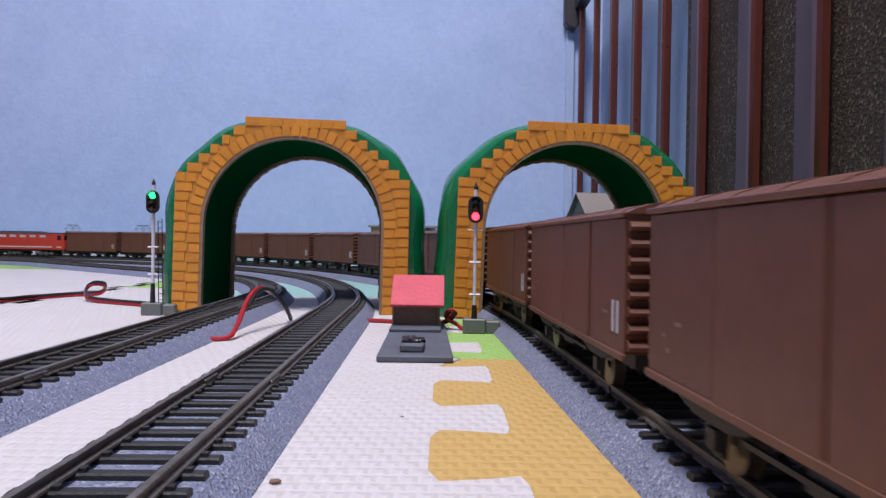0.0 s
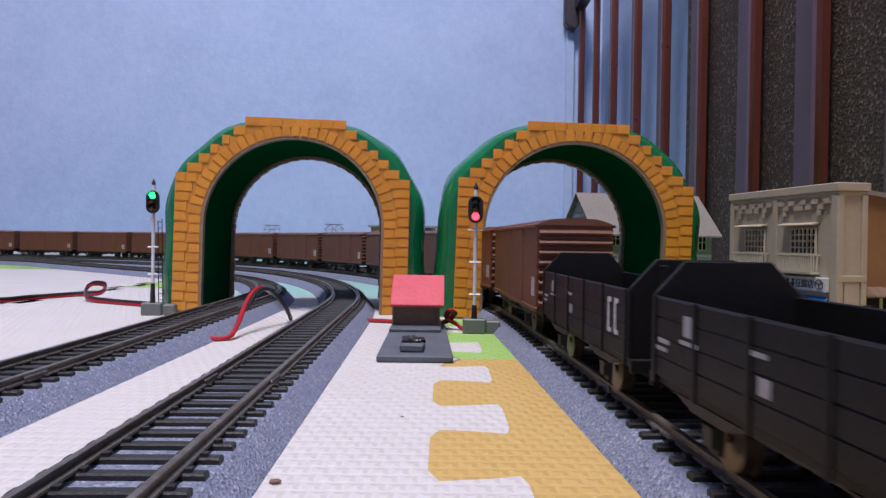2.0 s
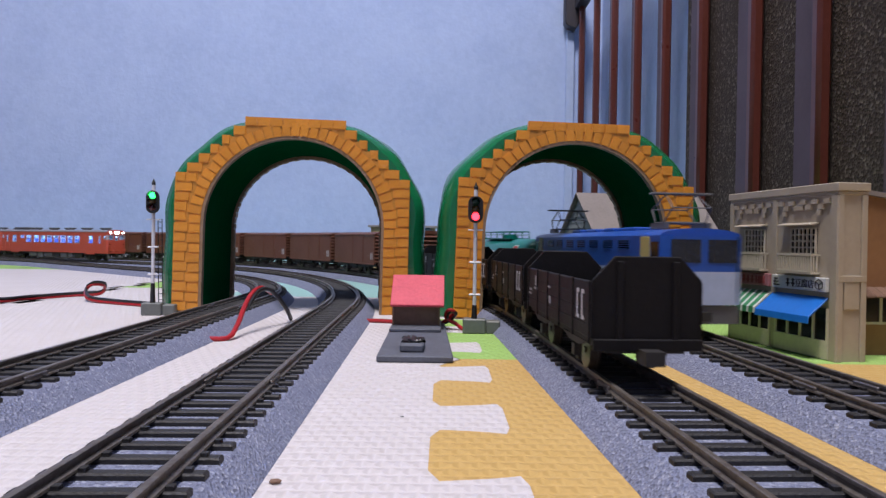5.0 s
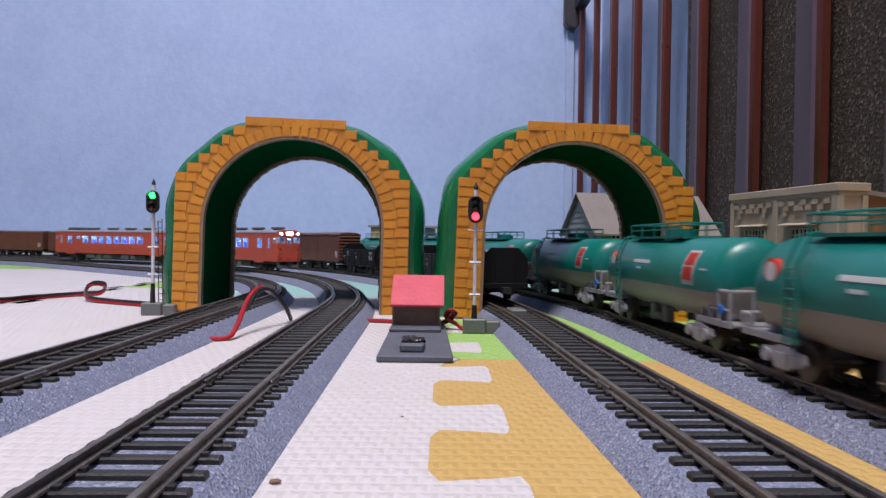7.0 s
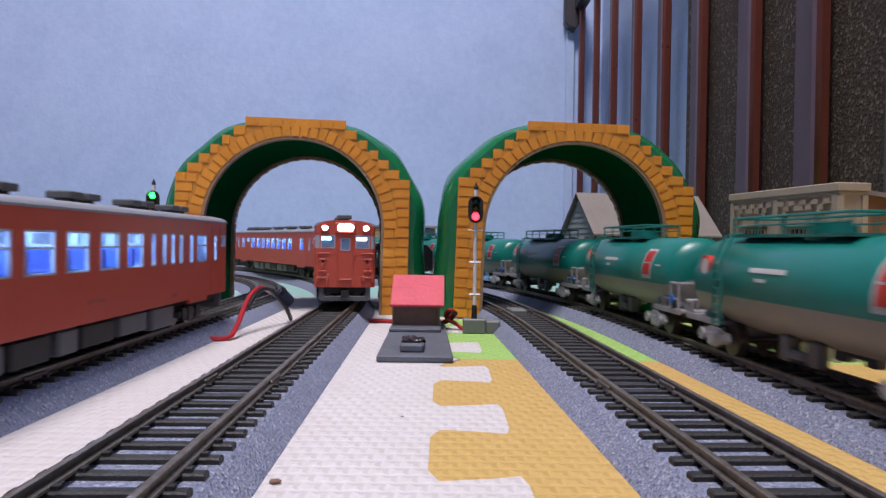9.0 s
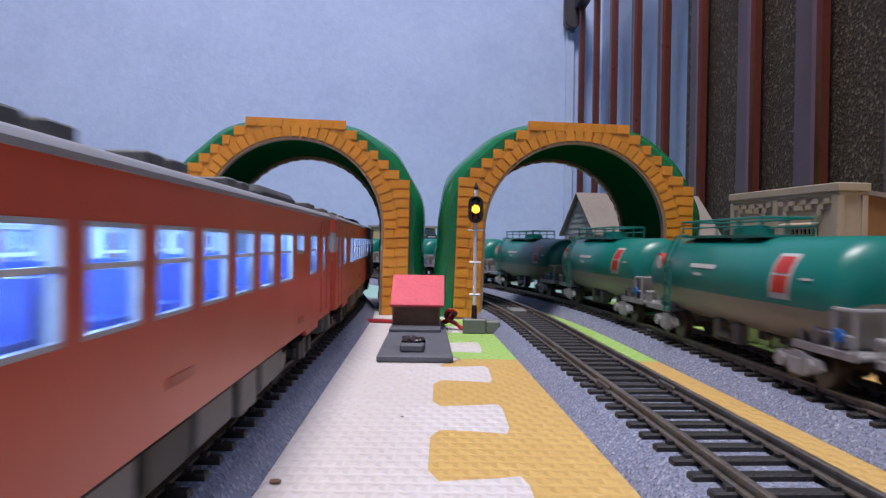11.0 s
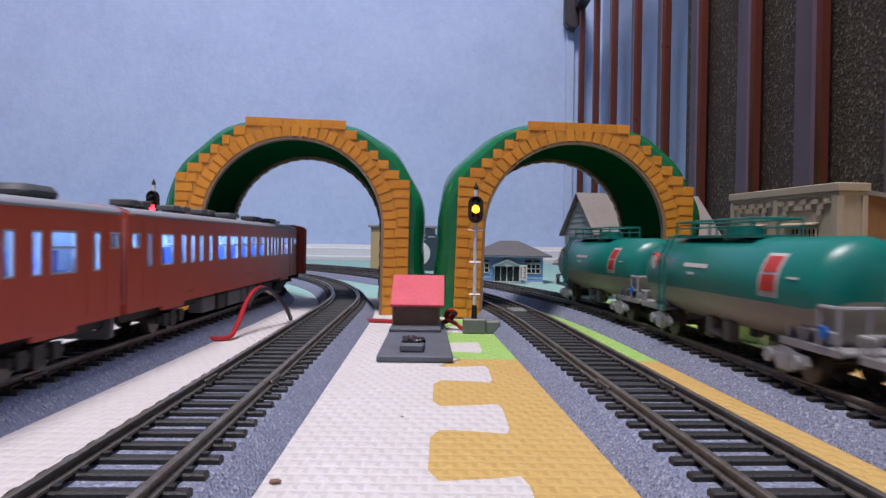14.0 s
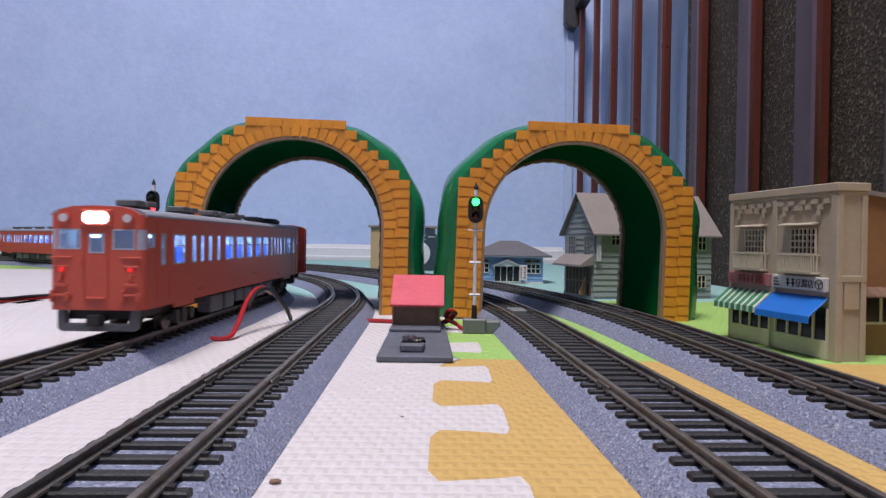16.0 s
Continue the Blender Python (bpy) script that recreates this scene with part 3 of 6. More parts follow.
extrude(bm, [(256, 520), (262, 512), (280, 506), (290, 524), (290, 590), (256, 590)], "y", 1460, 1488)
part("end_bracket", bm, RAIL_DARK, rack, "dark end bracket", bevel=2)
bm = bmesh.new()
extrude(bm, [(264, 1486), (282, 1486), (282, 1494), (264, 1494)], "z", -10, 506)
part("end_panel", bm, WALLPAPER, rack, "pale blue cover strip at the rack end", bevel=1.5)
for y0, y1 in ((20, 275), (276, 535), (536, 842)):
    bm = bmesh.new()
    box(bm, 299, 322, y0, y1, -10, 620)
    part("sponge_panel", bm, SPONGE, rack, "dark brown speckled sponge panel", bevel=2)
bm = bmesh.new()
box(bm, 301, 318, 808, 1020, -10, 70)
part("low_panel", bm, BOARD, rack, bevel=2)

# ---------------------------------------------------------------- buildings
SIDING = mat("grey_siding", (0.27, 0.305, 0.30), 0.6, other=(0.23, 0.26, 0.255), scale=60, amount=0.7, spread=0.05)
ROOF_TAUPE = mat("taupe_roof", (0.27, 0.235, 0.22), 0.7, scale=50, amount=0.5)
DARK_GLASS = mat("dark_window", (0.015, 0.016, 0.02), 0.12, scale=40)
INSIDE = mat("dark_inside", (0.03, 0.026, 0.024), 0.7, scale=60)
CREAM = mat("cream_wall", (0.42, 0.36, 0.27), 0.6, other=(0.365, 0.31, 0.23), scale=45, amount=0.7)
CREAM_LIGHT = mat("cream_trim", (0.60, 0.54, 0.41), 0.55, scale=60, amount=0.5)
BROWN_WALL = mat("brown_wall", (0.27, 0.135, 0.058), 0.65, other=(0.22, 0.11, 0.045), scale=40, amount=0.8)
AWN_GREEN = mat("awning_green", (0.045, 0.24, 0.10), 0.5, scale=60)
AWN_WHITE = mat("awning_white", (0.62, 0.66, 0.6), 0.5, scale=60)
AWN_BLUE = mat("awning_blue", (0.012, 0.16, 0.60), 0.4, scale=60, amount=0.4)
SIGN_PINK = mat("sign_pink", (0.42, 0.17, 0.18), 0.5, scale=60)
SIGN_WHITE = mat("sign_white", (0.68, 0.69, 0.68), 0.5, scale=60)
SIGN_INK = mat("sign_ink", (0.04, 0.03, 0.035), 0.5, scale=60)
SIGN_RED = mat("sign_red", (0.28, 0.05, 0.05), 0.5, scale=60)


def framed_window(t, name, x0, x1, z0, z1, y, cols, rows, bar=0.5, material=None, glass_material=None, parent=None):
    """A window in a wall that faces -y, local mm: dark pane set back and a frame with bars."""
    frame_m, glass_m = material or CREAM_LIGHT, glass_material or DARK_GLASS
    bm = bmesh.new()
    box(bm, x0, x1, y - 0.1, y + 0.35, z0, z1)
    w = part(name, bm, glass_m, t)
    bm = bmesh.new()
    for i in range(cols + 1):
        c = x0 + (x1 - x0) * i / cols
        box(bm, c - bar / 2, c + bar / 2, y - 0.9, y - 0.12, z0, z1)
    for i in range(rows + 1):
        c = z0 + (z1 - z0) * i / rows
        box(bm, x0, x1, y - 0.75, y - 0.12, c - bar / 2, c + bar / 2)
    part("window_frame", bm, frame_m, w)
    return w


def lettering(words, size, at, material, parent):
    """Words in the built-in font on a face that looks to local -y; size and place in mm."""
    cu = bpy.data.curves.new("words", "FONT")
    cu.body, cu.size, cu.align_x = words, size * MM, "CENTER"
    cu.extrude = 0.08 * MM
    source = new("lettering_source", cu)
    me = bpy.data.meshes.new_from_object(source.evaluated_get(bpy.context.evaluated_depsgraph_get()))
    bpy.data.objects.remove(source)
    if len(me.vertices):
        me.materials.append(material)
        ob = new("lettering", me)
        ob.parent = parent
        ob.matrix_local = pose(at[0] * MM, at[1] * MM, at[2] * MM, 90, 0, 0)


def build_house():
    t = thing("model_house", "grey two-storey clapboard model house with taupe gable roof", "model house", "model buildings", at=(119, 533, 0), turn=13)
    W, Dp, E, Rz = 104.0, 57.0, 55.5, 84.0
    bm = bmesh.new()
    extrude(bm, [(0, 0), (Dp, 0), (Dp, E), (Dp / 2, Rz), (0, E)], "x", 0.4, W - 0.4)
    part("wall", bm, SIDING, t)
    bm = bmesh.new()
    box(bm, -0.6, W + 0.6, -0.6, Dp + 0.6, 0, 2.0)
    part("plinth", bm, mat("plinth_grey", (0.3, 0.32, 0.32), 0.7, scale=60), t, bevel=0.3)
    for i in range(12):
        z = 2 + i * 4.55
        bm = bmesh.new()
        extrude(bm, [(-0.05, z + 0.1), (-0.95, z + 0.1), (-0.35, z + 4.5), (-0.05, z + 4.5)], "x", 0.0, W)
        part("clapboard", bm, SIDING, t)
        bm = bmesh.new()
        extrude(bm, [(0.35, z + 0.1), (-0.55, z + 0.1), (0.05, z + 4.5), (0.35, z + 4.5)], "y", 0.0, Dp)
        part("clapboard", bm, SIDING, t)
    for i in range(6):
        z = 2 + (12 + i) * 4.55
        k = max(0.0, (Rz - z - 4.5) / (Rz - E)) * Dp / 2
        if k > 1:
            bm = bmesh.new()
            extrude(bm, [(0.35, z + 0.1), (-0.55, z + 0.1), (0.05, z + 4.5), (0.35, z + 4.5)], "y", Dp / 2 - k, Dp / 2 + k)
            part("clapboard", bm, SIDING, t)
    sl = (Rz - E) / (Dp / 2)
    for s in (-1, 1):
        bm = bmesh.new()
        c = Dp / 2
        extrude(bm, [(c, Rz + 0.2), (c, Rz + 2.2), (c + s * (c + 6), Rz + 2.2 - sl * (c + 6)), (c + s * (c + 6), Rz + 0.6 - sl * (c + 6))], "x", -3.5, W + 6)
        part("roof", bm, ROOF_TAUPE, t, "smooth taupe roof slope", bevel=0.2)
    for y0, y1 in ((6, 16), (34, 47)):
        bm = bmesh.new()
        box(bm, -0.75, -0.3, y0, y1, 34, 50)
        w = part("window", bm, DARK_GLASS, t)
        bm = bmesh.new()
        for k in range(4):
            c = y0 + (y1 - y0) * k / 3
            box(bm, -1.2, -0.7, c - 0.4, c + 0.4, 34, 50)
        for z in (34, 42, 50):
            box(bm, -1.15, -0.7, y0, y1, z - 0.4, z + 0.4)
        part("window_frame", bm, SIDING, w)
    # entrance under a pent roof on the gable side
    bm = bmesh.new()
    box(bm, -0.8, -0.3, 4, Dp - 6, 2.2, 25)
    d = part("shopfront", bm, INSIDE, t, "dark glazed shopfront")
    bm = bmesh.new()
    for k in range(8):
        c = 4 + (Dp - 10) * k / 7
        box(bm, -1.4, -0.75, c - 0.5, c + 0.5, 2.2, 25)
    box(bm, -1.3, -0.75, 4, Dp - 6, 13, 14)
    part("mullion", bm, SHED_WOOD, d)
    bm = bmesh.new()
    extrude(bm, [(-0.5, 35.5), (-12.0, 27.0), (-12.0, 25.2), (-0.5, 27.0)], "y", -1.0, Dp - 1)
    part("pent_roof", bm, ROOF_TAUPE, t, bevel=0.3)
    bm = bmesh.new()
    extrude(bm, [(-3, 3), (-8, 3), (-3, 17)], "y", 8, 11)
    part("leaning_board", bm, BROWN_WALL, t)
    bm = bmesh.new()
    for k in range(3):
        box(bm, 1.2 + k * 1.3, 2.0 + k * 1.3, -3.4, -1.2, 30, 54)
    part("shutter_box", bm, WHITE, t, "white vertical shutter box", bevel=0.15)
    framed_window(t, "window", 14, 21, 43, 53, -1.2, 2, 2)
    framed_window(t, "window", 91, 98, 40, 52, -1.2, 2, 2)
    framed_window(t, "window", 91, 98, 9, 19, -1.2, 2, 2)
    return t


build_house()


def build_shop():
    """Front faces local -y, 68 mm wide; the end wall faces local -x after the turn."""
    t = thing("model_shop", "cream two-storey model shophouse with green striped and blue awnings", "model shop", "model buildings", at=(138.0, 325.5, 0), turn=-80.5)
    W, Dp, Hh = 70.0, 12.5, 68.4
    bm = bmesh.new()
    box(bm, 0.5, W - 0.5, 0.5, Dp, 0, Hh - 2)
    part("wall", bm, CREAM, t)
    bm = bmesh.new()
    box(bm, -0.8, W + 0.8, -0.8, Dp + 0.8, Hh - 3.2, Hh)
    box(bm, -0.2, W + 0.2, -0.2, Dp + 0.3, Hh - 4.6, Hh - 3.2)
    part("cornice", bm, CREAM, t, bevel=0.25)
    for x0, x1 in ((0, 2.6), (31.5, 34.5), (W - 3.6, W)):
        bm = bmesh.new()
        box(bm, x0, x1, -0.35, 0.5, 0, Hh - 4.6)
        part("pilaster", bm, CREAM, t, bevel=0.2)
    for y0, y1 in ((0.0, 2.4), (Dp - 2.4, Dp)):
        bm = bmesh.new()
        box(bm, W - 0.5, W + 0.4, y0, y1, 0, Hh - 4.6)
        part("pilaster", bm, CREAM, t, bevel=0.2)
    bm = bmesh.new()
    box(bm, W - 0.5, W + 0.5, 0.0, Dp, 30.5, 33.0)
    box(bm, W - 0.5, W + 0.25, 3.0, Dp - 3.0, 20.0, 30.5)
    part("band", bm, CREAM, t, bevel=0.2)
    # stepped brick ornament under the cornice
    for a, b in ((3.4, 30.8), (35.2, W - 4.2)):
        n = 9
        for i in range(n):
            x0 = a + (b - a) * i / n
            bm = bmesh.new()
            z = Hh - 7.6 - (i % 2) * 2.2
            box(bm, x0, x0 + (b - a) / n * 0.96, -0.55, 0.5, z, z + 1.9)
            if i % 3 == 1:
                box(bm, x0 - 0.4, x0 + (b - a) / n * 0.6, -0.5, 0.5, z - 2.2, z - 0.3)
            part("corbel", bm, CREAM, t)
    # upper windows, hoods, balconies
    for x0, x1 in ((12.5, 26.5), (44.0, 58.5)):
        framed_window(t, "window", x0, x1, 41.0, 51.2, 0.2, 6, 4, 0.55)
        bm = bmesh.new()
        extrude(bm, [(0.3, 53.6), (-3.6, 52.7), (-3.6, 52.3), (0.3, 52.9)], "x", x0 - 5.0, x1 + 1.0)
        part("window_hood", bm, CREAM, t)
        bm = bmesh.new()
        bx0, bx1 = x0 - 4, x1 + 2.0
        box(bm, bx0, bx1, -4.0, -3.4, 40.2, 41.1)
        box(bm, bx0, bx1, -4.0, -3.4, 33.4, 34.3)
        box(bm, bx0, bx1, -4.0, 0.3, 33.0, 33.7)
        n = 15
        for c in (bx0 + 0.3, bx1 - 0.3):
            for yy in (-2.6, -1.2):
                box(bm, c - 0.3, c + 0.3, yy - 0.3, yy + 0.3, 33.6, 40.7)
            box(bm, c - 0.3, c + 0.3, -3.9, 0.3, 40.2, 41.0)
        bal = part("balcony", bm, CREAM_LIGHT, t, "cream slatted balcony railing")
        for i in range(n + 1):
            c = bx0 + 0.3 + (bx1 - bx0 - 0.6) * i / n
            bm = bmesh.new()
            box(bm, c - 0.32, c + 0.32, -3.9, -3.45, 33.6, 40.7)
            part("baluster", bm, CREAM_LIGHT, bal)
    # sign boards with plain bars for the writing
    for x0, x1, m, ink in ((1.5, 31.5, SIGN_PINK, SIGN_RED), (34.0, W - 4.0, SIGN_WHITE, SIGN_INK)):
        bm = bmesh.new()
        box(bm, x0, x1, -1.6, 0.2, 26.4, 31.8)
        s = part("sign_board", bm, m, t, bevel=0.2)
        bm = bmesh.new()
        wd = x1 - x0
        for k in range(2 if m is SIGN_WHITE else 5):
            c = x0 + wd * (0.32 + 0.1 * k)
            box(bm, c - 1.1, c + 1.1, -1.85, -1.55, 28.4, 29.0)
            box(bm, c - 0.3, c + 0.3, -1.85, -1.55, 27.4, 30.8)
            box(bm, c - 0.9, c + 0.9, -1.84, -1.55, 30.0, 30.4)
        for k in range(3):
            box(bm, x0 + 1.2, x0 + 5.0 - k * 0.6, -1.85, -1.55, 27.4 + k * 1.3, 27.9 + k * 1.3)
        part("lettering", bm, ink, s)
        if m is SIGN_WHITE:
            lettering("\u8c46\u8150\u5e97", 3.7, (x0 + wd * 0.63, -1.68, 27.7), ink, s)
        bm = bmesh.new()
        if m is SIGN_WHITE:
            c, z = x1 - 3.6, 29.1
            for p, q in (((-2, 1), (0, 2)), ((0, 2), (2, 1)), ((2, 1), (2, -1)), ((2, -1), (0, -2)), ((0, -2), (-2, -1)), ((-2, -1), (-2, 1)), ((-2, 1), (0, 0)), ((0, 0), (2, 1)), ((0, 0), (0, -2))):
                tube(bm, (c + p[0], -1.75, z + p[1]), (c + q[0], -1.75, z + q[1]), 0.16, 6)
        else:
            box(bm, x1 - 7, x1 - 2.5, -1.9, -1.55, 27.4, 30.6)
        part("emblem", bm, ink, s)
    # awnings
    n = 14
    for i in range(n):
        a, b = -0.5 + 4.5 * (i // 2) + (2.9 if i % 2 == 0 else 0.0), -0.5 + 4.5 * (i // 2) + (4.5 if i % 2 == 0 else 2.9)
        bm = bmesh.new()
        extrude(bm, [(0.2, 24.2), (-7.4, 17.4), (-7.6, 14.8), (-7.0, 14.8), (-6.8, 16.9), (0.2, 23.3)], "x", a, b - 0.05)
        part("awning_stripe", bm, AWN_GREEN if i % 2 else AWN_WHITE, t, "green awning stripe" if i % 2 else "white awning stripe")
    bm = bmesh.new()
    extrude(bm, [(0.2, 24.4), (-8.6, 17.0), (-8.9, 14.2), (-8.3, 14.2), (-8.0, 16.5), (0.2, 23.5)], "x", 32.5, W - 4.5)
    part("blue_awning", bm, AWN_BLUE, t, "bright blue sloping awning", bevel=0.15)
    # glazed fronts
    for x0, x1, k in ((3, 31, 4), (35, W - 4.2, 4)):
        bm = bmesh.new()
        box(bm, x0, x1, -0.05, 0.6, 7.5, 20.0)
        g = part("shop_window", bm, DARK_GLASS, t)
        bm = bmesh.new()
        for i in range(k + 1):
            c = x0 + (x1 - x0) * i / k
            box(bm, c - 0.55, c + 0.55, -0.7, -0.08, 7.0, 20.0)
        box(bm, x0 - 0.5, x1 + 0.5, -0.8, 0.55, 0.4, 7.4)
        part("frame", bm, CREAM_LIGHT, g, "cream window frame and stall riser")
    return t


build_shop()

# brown building behind the shop
t = thing("brown_building", "brown model building with a tiled canopy beside the shop", "model building", "model buildings", at=(166, 273, 0), turn=5)
bm = bmesh.new()
extrude(bm, [(0, 0), (75, 0), (75, 52), (40, 60), (0, 66)], "y", 2, 60)
part("wall", bm, BROWN_WALL, t)
bm = bmesh.new()
extrude(bm, [(-1, 66.2), (40, 60.2), (76, 52.2), (76, 54), (40, 62.5), (-1, 68)], "y", 0.5, 61)
part("roof", bm, ROOF_TAUPE, t)
bm = bmesh.new()
box(bm, 4, 30, 1.3, 2.2, 13.5, 23.5)
w = part("window", bm, DARK_GLASS, t)
bm = bmesh.new()
for x in (4, 12.6, 21.3, 30):
    box(bm, x - 0.6, x + 0.6, 0.9, 1.4, 12.8, 24)
box(bm, 3.4, 30.6, 0.9, 1.4, 12.6, 13.6)
part("window_frame", bm, CREAM_LIGHT, w)
for i in range(8):
    bm = bmesh.new()
    extrude(bm, [(2.0, 28.0), (-5.0, 24.6), (-5.0, 23.7), (2.0, 26.6)], "x", 2 + i * 4, 5.8 + i * 4)
    part("canopy_tile", bm, SHED_WOOD, t, bevel=0.3)

# blue house with hip roof
BLUE_WALL = mat("blue_siding", (0.20, 0.36, 0.62), 0.6, scale=60, amount=0.5)
t = thing("blue_house", "small pale blue model cottage with grey hip roof and porch", "model house", "model buildings", at=(34, 735, 0), turn=-4)
bm = bmesh.new()
box(bm, 0, 74, 0, 46, 0, 31)
part("wall", bm, BLUE_WALL, t)
for i in range(8):
    bm = bmesh.new()
    extrude(bm, [(0.0, 1 + i * 3.7), (-0.8, 1 + i * 3.7), (-0.2, 4.6 + i * 3.7), (0.0, 4.6 + i * 3.7)], "x", -0.2, 74.2)
    part("clapboard", bm, BLUE_WALL, t)
bm = bmesh.new()
lo = [bm.verts.new(p) for p in ((-9, -8, 30), (84, -8, 30), (84, 54, 30), (-9, 54, 30))]
ri = [bm.verts.new(p) for p in ((28, 23, 46), (48, 23, 46))]
for f in ((lo[0], lo[1], ri[1], ri[0]), (lo[1], lo[2], ri[1]), (lo[2], lo[3], ri[0], ri[1]), (lo[3], lo[0], ri[0]), lo[::-1]):
    bm.faces.new(f)
part("roof", bm, mat("slate_roof", (0.13, 0.125, 0.135), 0.7, scale=60), t, "dark grey hip roof")
bm = bmesh.new()
box(bm, -8.5, 83.5, -7.5, -6.6, 28.2, 30)
part("fascia", bm, mat("fascia_grey", (0.3, 0.31, 0.33), 0.6, scale=60), t)
bm = bmesh.new()
extrude(bm, [(20, 17.0), (36, 23.5), (52, 17.0), (52, 19.0), (36, 26.0), (20, 19.0)], "y", -8, -0.9)
part("porch_roof", bm, SIDING, t)
bm = bmesh.new()
extrude(bm, [(23, 18.3), (36, 23.4), (49, 18.3)], "y", -6.5, -6.0)
part("porch_gable", bm, SIGN_WHITE, t)
framed_window(t, "door", 22, 49, 1.5, 19, -0.9, 4, 1, 0.9, SIGN_WHITE)
framed_window(t, "window", 2, 16, 11, 21, -0.9, 3, 2, 0.9, SIGN_WHITE)
framed_window(t, "window", 57, 71, 11, 21, -0.9, 3, 2, 0.9, SIGN_WHITE)
framed_window(t, "window", 2, 16, 22.5, 25.5, -0.9, 2, 1, 0.7, SIDING)
framed_window(t, "window", 54, 71, 22.5, 25.5, -0.9, 2, 1, 0.7, SIDING)
bm = bmesh.new()
box(bm, -1, 75, -1, 47, 0, 1.6)
part("plinth", bm, SIGN_WHITE, t)
t = thing("banner_stand", "small white leaning banner stand with red marks by the cottage", "banner", at=(82, 722, 0), turn=-10)
bm = bmesh.new()
box(bm, 0, 8, 0, 0.8, 4, 20)
b = part("banner", bm, SIGN_WHITE, t)
bm = bmesh.new()
for k in range(5):
    box(bm, 1.2, 2.4, -0.25, 0.02, 6 + k * 2.6, 7.8 + k * 2.6)
    box(bm, 4.4 + (k % 2), 6.6, -0.25, 0.02, 6 + k * 2.6, 7.6 + k * 2.6)
part("marks", bm, SIGN_RED, b)
bm = bmesh.new()
for x in (1, 7):
    tube(bm, (x, 0.4, 0), (x, 0.4, 4.2), 0.4, 6)
part("leg", bm, SIGN_WHITE, t)

# coffee stand with round sign
BEIGE = mat("beige_board", (0.50, 0.36, 0.19), 0.6, scale=40, amount=0.4)
TEAL_SIGN = mat("dark_teal_sign", (0.03, 0.055, 0.075), 0.45, scale=30)
t = thing("coffee_stand", "beige model kiosk with a large round dark teal coffee sign", "model kiosk", "model buildings", at=(-108, 1010, 0))
bm = bmesh.new()
box(bm, 0, 96, 0, 40, 0, 64)
part("wall", bm, BEIGE, t)
bm = bmesh.new()
box(bm, -4, 100, -4, 44, 64, 67)
part("roof", bm, ROOF_TAUPE, t, bevel=0.4)
bm = bmesh.new()
tube(bm, (66, -3.0, 30), (66, -0.2, 30), 40, 40)
bmesh.ops.delete(bm, geom=[f for f in bm.faces if f.calc_center_median().z < -20], context="FACES")
bmesh.ops.bisect_plane(bm, geom=bm.verts[:] + bm.edges[:] + bm.faces[:], plane_co=(0, 0, 0.5), plane_no=(0, 0, -1), clear_outer=True)
s = part("round_sign", bm, TEAL_SIGN, t, "round dark teal sign with white lettering")
bm = bmesh.new()
tube(bm, (70, -3.9, 26), (70, -3.1, 26), 19, 28)
part("badge", bm, SIGN_WHITE, s)
bm = bmesh.new()
box(bm, 62, 78, -4.6, -3.95, 1, 22)
part("doorway", bm, INSIDE, s)
lettering("\u30b3\u30fc\u30d2\u30fc", 12.5, (72, -3.4, 46), SIGN_WHITE, s)

# ---------------------------------------------------------------- vehicles: local +y is forward, z = 0 is the rail top (mm)
RED = mat("coach_red", (0.52, 0.082, 0.048), 0.36, other=(0.46, 0.07, 0.04), scale=30, amount=0.5, bump=0.08, bump_scale=900)
ROOF_GREY = mat("coach_roof", (0.27, 0.275, 0.31), 0.55, scale=40, amount=0.5)
DARK_FRAME = mat("underframe", (0.020, 0.019, 0.019), 0.6, scale=120, amount=0.7)
GREY_FRAME = mat("underframe_grey", (0.115, 0.115, 0.12), 0.5, scale=120, amount=0.6)
WHEEL = mat("wheel_metal", (0.12, 0.10, 0.085), 0.35, 0.7, scale=150)
GLASS = glass("coach_glass")
SEAT = mat("seat_blue", (0.012, 0.075, 0.46), 0.6, scale=60, amount=0.4)
CABIN = mat("cabin_white", (0.42, 0.47, 0.55), 0.6, scale=50, amount=0.3)
FRAME_ALU = mat("window_alu", (0.42, 0.45, 0.52), 0.4, scale=90)
# dark tone for the added panel that dims the cab windows
CAB_BLOCK = mat("cab_block_blue", (0.06, 0.08, 0.13), 0.5, scale=60)
CAB_LAMP = glow("cab_window_light", (0.62, 0.82, 1.0), 7.0)
UNIT_GREY = mat("roof_unit_dark", (0.055, 0.058, 0.066), 0.6, scale=60, amount=0.5)
TUBE_LIGHT = glow("coach_lighting", (0.56, 0.78, 1.0), 52.0)
HEADLIGHT = glow("headlight", (0.86, 0.92, 1.0), 10.0)
TAILLIGHT = glow("tail_light", (0.8, 0.02, 0.02), 0.6)
PLATE = mat("side_plate", (0.42, 0.10, 0.07), 0.5, scale=80)
BOX_BROWN = mat("wagon_brown", (0.155, 0.060, 0.036), 0.45, other=(0.120, 0.046, 0.028), scale=25, amount=0.7, bump=0.15, bump_scale=700, spec=0.35)
MARK_GREY = mat("marking_grey_faint", (0.32, 0.32, 0.34), 0.6, scale=80)
MARK_DULL = mat("marking_dull", (0.26, 0.19, 0.17), 0.6, scale=80)
SILVER = mat("marking_grey", (0.62, 0.62, 0.66), 0.5, scale=80)
GONDOLA = mat("gondola_black", (0.007, 0.0068, 0.008), 0.5, other=(0.011, 0.0095, 0.010), scale=50, amount=0.9, bump=0.2, bump_scale=600, spec=0.16)
